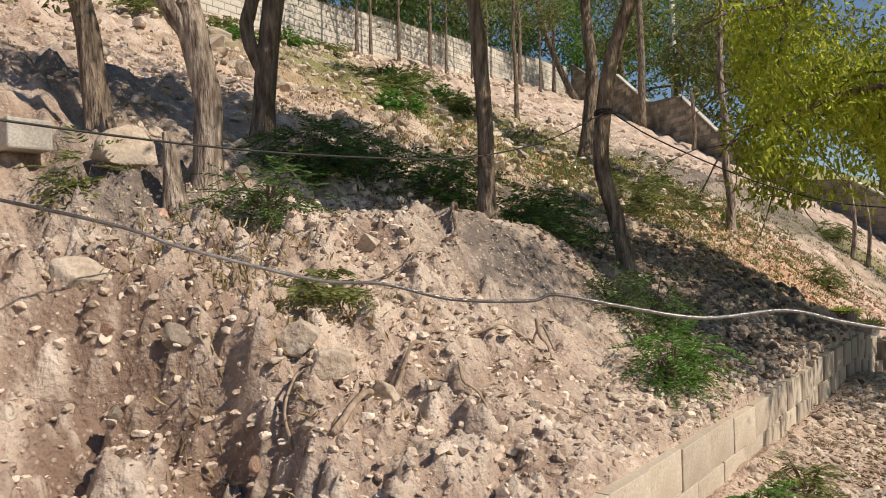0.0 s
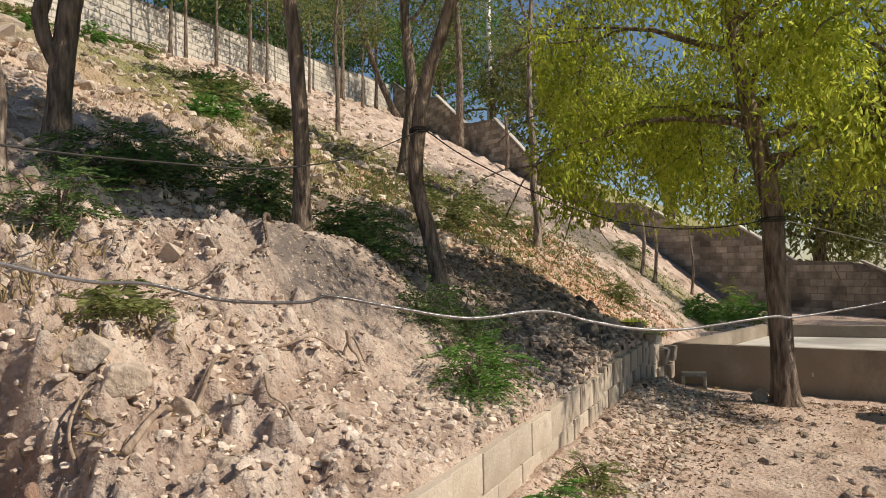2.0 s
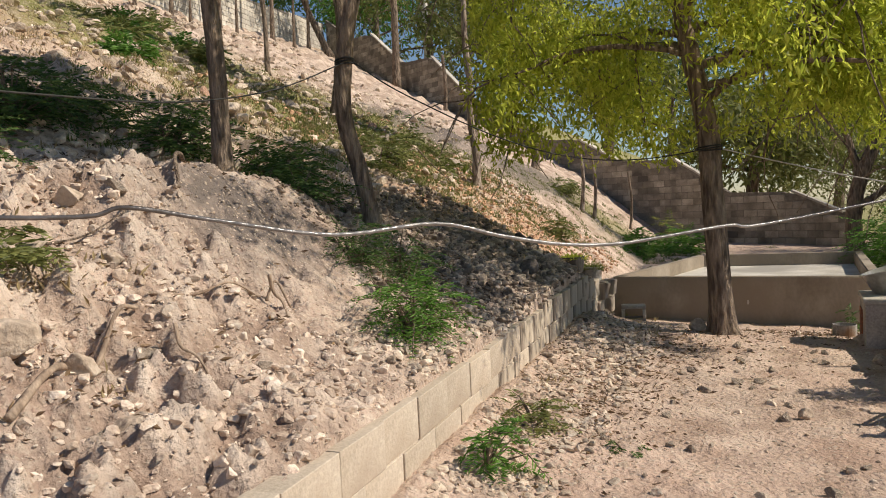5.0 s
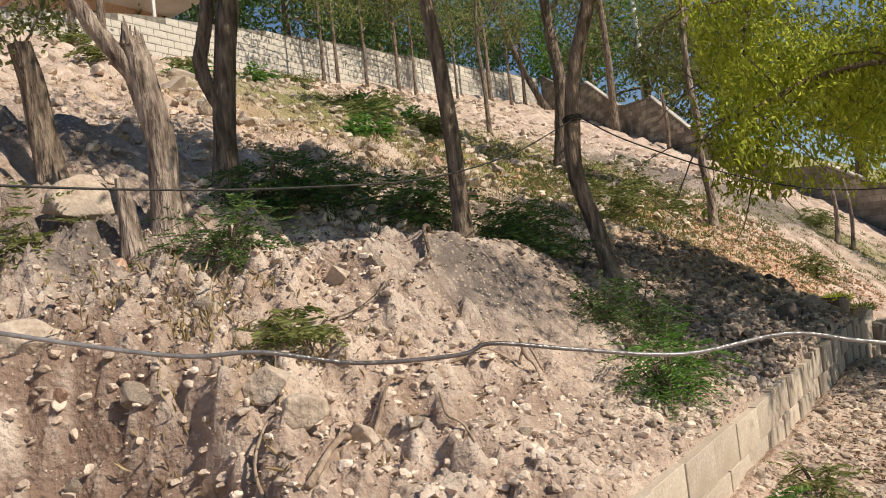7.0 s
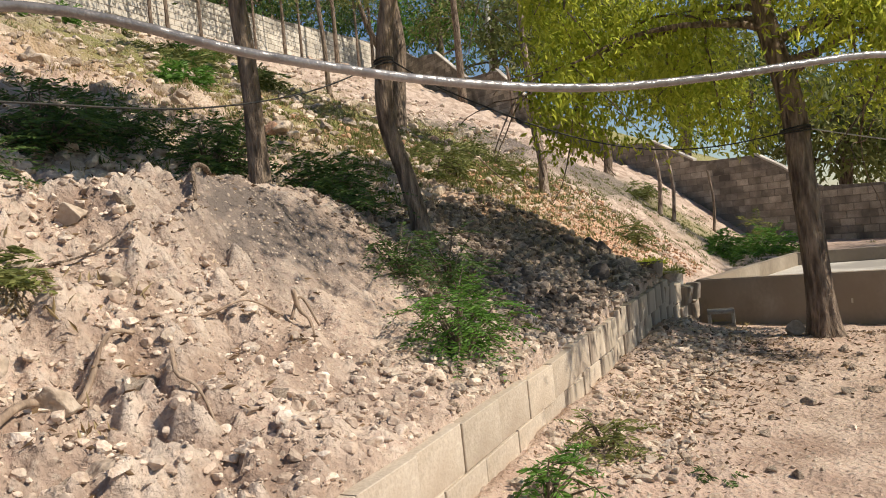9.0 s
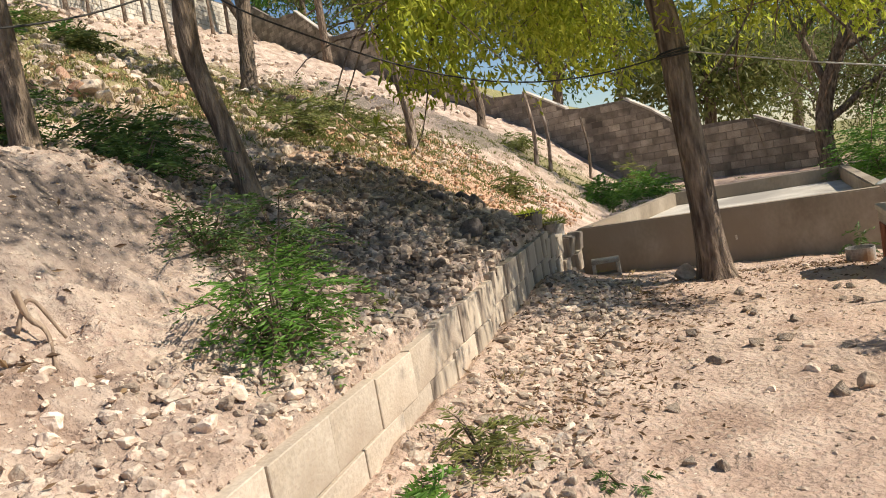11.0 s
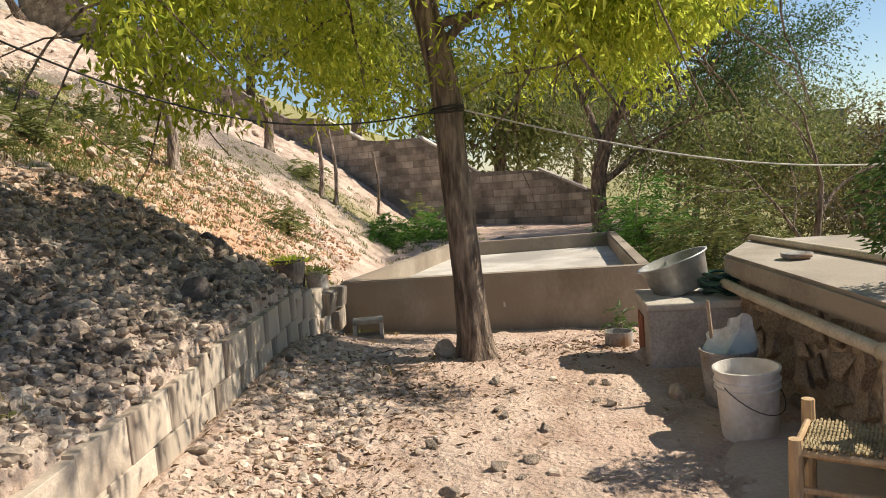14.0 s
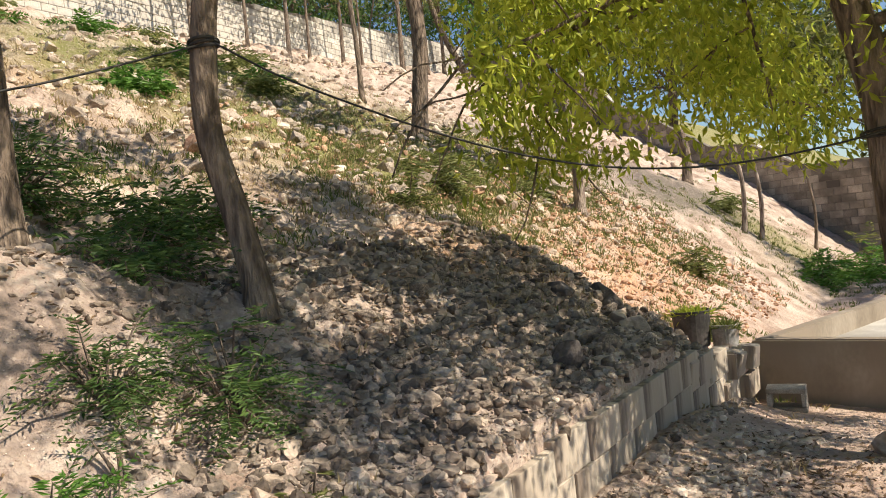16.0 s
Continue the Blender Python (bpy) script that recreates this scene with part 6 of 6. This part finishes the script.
def apron():
    """A worn cement floor in front of the stone wall, dusty and uneven at its edge."""
    nx, ny = 26, 90
    u, v = np.meshgrid(np.linspace(0, 1, nx), np.linspace(0, 1, ny), indexing="ij")
    y = 1.9 + 3.0 * v
    edge = 1.02 + 0.10 * fbm(y * 1.3, y * 0 + 2, 171, 3) + 0.25 * sstep(4.3, 4.9, y)
    x = edge + (1.80 - edge) * u
    z = yard_level(x, y) + 0.03 - 0.07 * np.exp(-u / 0.09) - 0.10 * sstep(0.97, 1.0, v) + 0.006 * fbm(x * 3, y * 3, 181, 3)
    i = (np.arange(nx - 1)[:, None] * ny + np.arange(ny - 1)).ravel()
    me = mesh_from("cement_apron", np.stack([x, y, z], -1).reshape(-1, 3), np.stack([i, i + ny, i + ny + 1, i + 1], 1))
    tagged(smooth(part("cement_apron", me, DUSTYCEMENT)), "dusty worn cement floor in front of the stone wall", "floor", kind="structure")


DUSTYCEMENT = surface("dusty_cement", (0.46, 0.36, 0.285), (0.60, 0.485, 0.39), 2.5, 0.95, 0.2, 40, c3=(0.52, 0.40, 0.31), grain=0.3)
apron()

RENDERGREY = surface("grey_render", (0.36, 0.32, 0.28), (0.50, 0.46, 0.41), 3, 0.9, 0.25, 60)
build_plinth()


def basin():
    root = thing("basin", 1.46, 6.40, 0.475, "large dull aluminium basin tilted on the plinth", "basin")
    root.matrix_world = pose(1.47, 6.38, 0.505, -6, -17, 10)
    smooth(part("body", lathe([(0.17, -0.02), (0.19, -0.01), (0.235, 0.20), (0.255, 0.205), (0.257, 0.212), (0.232, 0.212), (0.185, 0.0), (0.01, -0.005)], 40), ALU, root))
    return root


basin()


def hose_pile():
    root = thing("hose", 1.72, 6.22, 0.47, "dark green garden hose coiled in a heap on the plinth", "hose")
    r = random.Random(4)
    for k in range(9):
        cx, cy, rx, ry, ph = r.uniform(-0.05, 0.05), r.uniform(-0.05, 0.05), r.uniform(0.10, 0.17), r.uniform(0.07, 0.13), r.uniform(0, 6)
        bm = bmesh.new()
        tube(bm, [(cx + rx * math.cos(a), cy + ry * math.sin(a), 0.012 + k * 0.013 + 0.02 * math.sin(2 * a + ph) + 0.012) for a in [2 * math.pi * j / 22 for j in range(23)]], 0.011, 7)
        smooth(part("coil", bm, HOSE, root))
    return root


hose_pile()


def sack():
    root = thing("sack_pot", 1.42, 5.22, gz(1.42, 5.22), "grey bucket half hidden behind the white one", "bucket")
    smooth(part("pot", lathe([(0.125, 0), (0.13, 0.01), (0.15, 0.30), (0.158, 0.30), (0.158, 0.32), (0.148, 0.32), (0.14, 0.28), (0.01, 0.27)], 28), GREYPOT, root), False)
    v, f = rock_arrays(77, 4, 0.8)
    v = v * np.array([0.17, 0.14, 0.17])
    crumple = np.array([noise.noise(Vector(p) * 9) for p in v])[:, None]
    v = v * (1 + 0.28 * crumple)
    v[:, 2] = np.where(v[:, 2] > 0.08, v[:, 2] * 1.5, v[:, 2])
    top = thing("sack", 1.46, 5.24, gz(1.42, 5.22) + 0.36, "crumpled white plastic sack stuffed into a bucket", "sack")
    smooth(part("bag", mesh_from("bag", v, f), BAGMAT, top))
    bm = bmesh.new()
    tube(bm, [(-0.10, 0.05, -0.1), (-0.12, 0.06, 0.22)], [0.012, 0.010], 6)
    part("stick", bm, DRYWOOD, top)


sack()


def tin(x, y, r, h, mat, label):
    root = thing("tin", x, y, gz(x, y), label, "tin")
    smooth(part("body", lathe([(r * 0.95, 0), (r, 0.01), (r, h), (r * 0.94, h), (r * 0.92, h * 0.2), (0.01, h * 0.18)], 24), mat, root), False)


tin(1.10, 6.95, 0.11, 0.12, GREYPOT, "small grey pot between the cistern and the plinth")


def chair():
    """A small rush-seated chair, its back towards the stone wall."""
    root = thing("rush_chair", 1.377, 3.674, gz(1.38, 3.67), "small rustic wooden chair with a woven rush seat", "chair", "", -30)
    w, d, seat = 0.34, 0.32, 0.36
    for sx, sy, h in ((-1, 1, 0.43), (-1, -1, 0.38), (1, 1, 0.66), (1, -1, 0.66)):
        bm = bmesh.new()
        tube(bm, [(sx * w / 2, sy * d / 2, 0), (sx * w / 2, sy * d / 2, h * 0.5), (sx * w / 2 * (1.06 if sx > 0 else 1), sy * d / 2, h)], [0.022, 0.026, 0.024], 10, 0.04, int(5 * sx + sy))
        part("leg", bm, PINEWOOD, root)
    for (a, b, z) in (((-1, -1), (1, -1), 0.20), ((-1, 1), (1, 1), 0.20), ((-1, -1), (-1, 1), 0.24), ((1, -1), (1, 1), 0.24), ((-1, -1), (1, -1), 0.33), ((-1, 1), (1, 1), 0.33), ((-1, -1), (-1, 1), 0.35), ((1, -1), (1, 1), 0.35)):
        bm = bmesh.new()
        tube(bm, [(a[0] * w / 2, a[1] * d / 2, z), (b[0] * w / 2, b[1] * d / 2, z)], 0.012, 8)
        part("stretcher", bm, PINEWOOD, root)
    for k in range(24):
        bm = bmesh.new()
        x = -w / 2 + 0.018 + (w - 0.036) * k / 23
        tube(bm, [(x, d * (j / 12 - 0.5), 0.352 - 0.022 * math.sin(math.pi * j / 12) + 0.004 * (-1) ** (j + k)) for j in range(13)], 0.006, 6)
        part("rush_strand", bm, RUSH, root)
    for k in range(11):
        bm = bmesh.new()
        y = d * ((k + 1) / 12 - 0.5)
        dip = 0.352 - 0.022 * math.sin(math.pi * (k + 1) / 12)
        tube(bm, [(-w / 2 + 0.01 + (w - 0.02) * j / 23, y, dip - 0.004 * (-1) ** (k + 1 + j)) for j in range(24)], 0.006, 6)
        part("rush_strand", bm, RUSH, root)
    for z in (0.46, 0.58):
        part("back_rail", box_bm(0.018, d, 0.045, 0.004, (w / 2 * 1.03, 0, z)), PINEWOOD, root)
    return root


chair()


def plank(x, y, lx, ly, h, rx, ry, label, mat):
    root = thing("leaning_plank", x, y, gz(x, y) - 0.01, label, "plank")
    root.matrix_world = pose(x, y, gz(x, y) - 0.01, rx, ry, 0)
    part("board", box_bm(lx, ly, h, 0.006, (0, 0, h / 2)), mat, root)


plank(1.62, 3.30, 0.03, 0.10, 0.70, 0, 6, "pale leaning board beside the slab", SCREED)
lid = thing("metal_lid", 2.0, 5.7, 0.75, "small upturned metal lid lying on the slab", "lid")
smooth(part("disc", lathe([(0.07, 0.0), (0.09, 0.012), (0.092, 0.035), (0.085, 0.035), (0.06, 0.018), (0.01, 0.018)], 20), GREYPOT, lid))


def slab_seedling(x, y, height, seed):
    """A thin bare stem with its leaves in the upper part."""
    rr = np.random.default_rng(seed)
    root = thing("slab_seedling", x, y, 0.74, "thin dark stem with drooping leaves standing on the roof slab", "seedling", "seedlings on the slab")
    top = np.array([rr.normal() * 0.05, rr.normal() * 0.05, height])
    bm = bmesh.new()
    tube(bm, curve_points([(0, 0, 0), (top[0] * 0.3, top[1] * 0.5, height * 0.4), tuple(top)], 5), list(np.linspace(0.009, 0.003, 11)), 6, 0.1, seed)
    smooth(part("stem", bm, BARK, root))
    n = 420
    h = rr.uniform(0.28, 1.02, n)
    a = rr.uniform(0, 6.283, n)
    q = 0.17 * np.sin(np.clip((h - 0.2) / 0.85, 0, 1) * 3.1) * rr.uniform(0.1, 1, n)
    c = np.stack([top[0] * h + np.cos(a) * q, top[1] * h + np.sin(a) * q, h * height], 1)
    w = np.stack([np.cos(a) * 0.8, np.sin(a) * 0.8, rr.uniform(-0.7, 0.2, n)], 1)
    v, f = blades(c, w, rr.uniform(0.03, 0.075, n), rr.uniform(0.01, 0.02, n), seed)
    part("foliage", mesh_from("foliage", v, f), LEAFDARK, root)


for i, (x, y) in enumerate(((1.97, 4.58), (2.00, 4.44), (2.10, 4.43), (2.20, 4.58))):
    slab_seedling(x, y, 0.62 + 0.07 * (i % 3), 400 + i)
bits = thing("concrete_slab_piece", -5.15, 0.42, gz(-5.15, 0.42), "grey concrete slab lying on the bank edge", "slab")
part("slab", box_bm(0.42, 0.28, 0.20, 0.015, (0, 0, 0.08), 2), RENDERGREY, bits)


# ---- retaining wall, block by block ----
def retaining_wall():
    root = tagged(new("wall_retaining"), "low stained concrete block retaining wall along the yard", "wall", kind="structure")
    v, f = block_arrays(0.398, 0.12, 0.198, 0.003)
    me = mesh_from("block", v, f)
    me.materials.append(CLEANBLOCK)
    wet = mesh_from("block", v, f)
    wet.materials.append(WETBLOCK)
    half = mesh_from("half_block", *block_arrays(0.19, 0.14, 0.19, 0.012))
    half.materials.append(WETBLOCK)
    r = random.Random(6)
    for j in range(5):
        z = 0.495 - j * 0.2
        y = -0.18 + (0.2 if j % 2 else 0.0)
        while y < 8.2:
            tall = -0.05 if y <= 3.3 else -0.03 if y <= 4.3 else 0.0 if y <= 6.8 else -0.06 if y <= 7.2 else -0.12 if y <= 7.5 else -0.18
            x = wall_x(y) - 0.07 + max(0, y - 7.5) * 0.22 + r.uniform(-0.008, 0.008)
            ob = new("block", wet if y + r.uniform(-0.5, 0.5) > 3.3 else me)
            ob.parent = root
            ob.matrix_basis = Matrix.LocRotScale((x, y + 0.2, z + tall + r.uniform(-0.004, 0.004)), Euler((r.uniform(-0.008, 0.008), r.uniform(-0.012, 0.012), radians(90 + 1.7) + r.uniform(-0.008, 0.008))), None)
            y += 0.4
    # broken upper pieces at the far end
    for y, z, tilt in ((6.9, 0.54, 0.1), (7.4, 0.47, -0.05), (7.95, 0.42, 0.25), (8.2, 0.43, 0.1)):
        ob = new("half_block", half)
        ob.parent = root
        ob.matrix_basis = Matrix.LocRotScale((wall_x(y) - 0.07 + max(0, y - 7.6) * 0.25, y, z - 0.09), Euler((tilt, 0.05, radians(90))), None)
    bm = bmesh.new()
    n = 16
    for i in range(n):
        y0, y1 = -0.15 + 8.1 * i / n, -0.15 + 8.1 * (i + 1) / n
        q = [bm.verts.new(p) for p in ((wall_x(y0) - 0.015, y0, -0.5), (wall_x(y1) - 0.015, y1, -0.5), (wall_x(y1) - 0.015, y1, 0.47), (wall_x(y0) - 0.015, y0, 0.47), (wall_x(y0) - 0.12, y0, -0.5), (wall_x(y1) - 0.12, y1, -0.5), (wall_x(y1) - 0.12, y1, 0.47), (wall_x(y0) - 0.12, y0, 0.47))]
        for fc in ((0, 1, 2, 3), (5, 4, 7, 6), (3, 2, 6, 7)):
            bm.faces.new([q[k] for k in fc])
    bmesh.ops.recalc_face_normals(bm, faces=bm.faces)
    part("mortar_body", bm, CLEANBLOCK, root)
    return root


CLEANBLOCK = surface("cement_block", (0.47, 0.39, 0.305), (0.60, 0.515, 0.42), 4, 0.95, 0.25, 60, c3=(0.43, 0.345, 0.265), vary="object", amount=0.04, grain=0.3)
WETBLOCK = surface("stained_block", (0.24, 0.19, 0.15), (0.58, 0.50, 0.40), 8, 0.95, 0.4, 60, c3=(0.50, 0.42, 0.33), vary="object", stretch=(1, 1, 0.12), amount=0.06, grain=0.3)
retaining_wall()
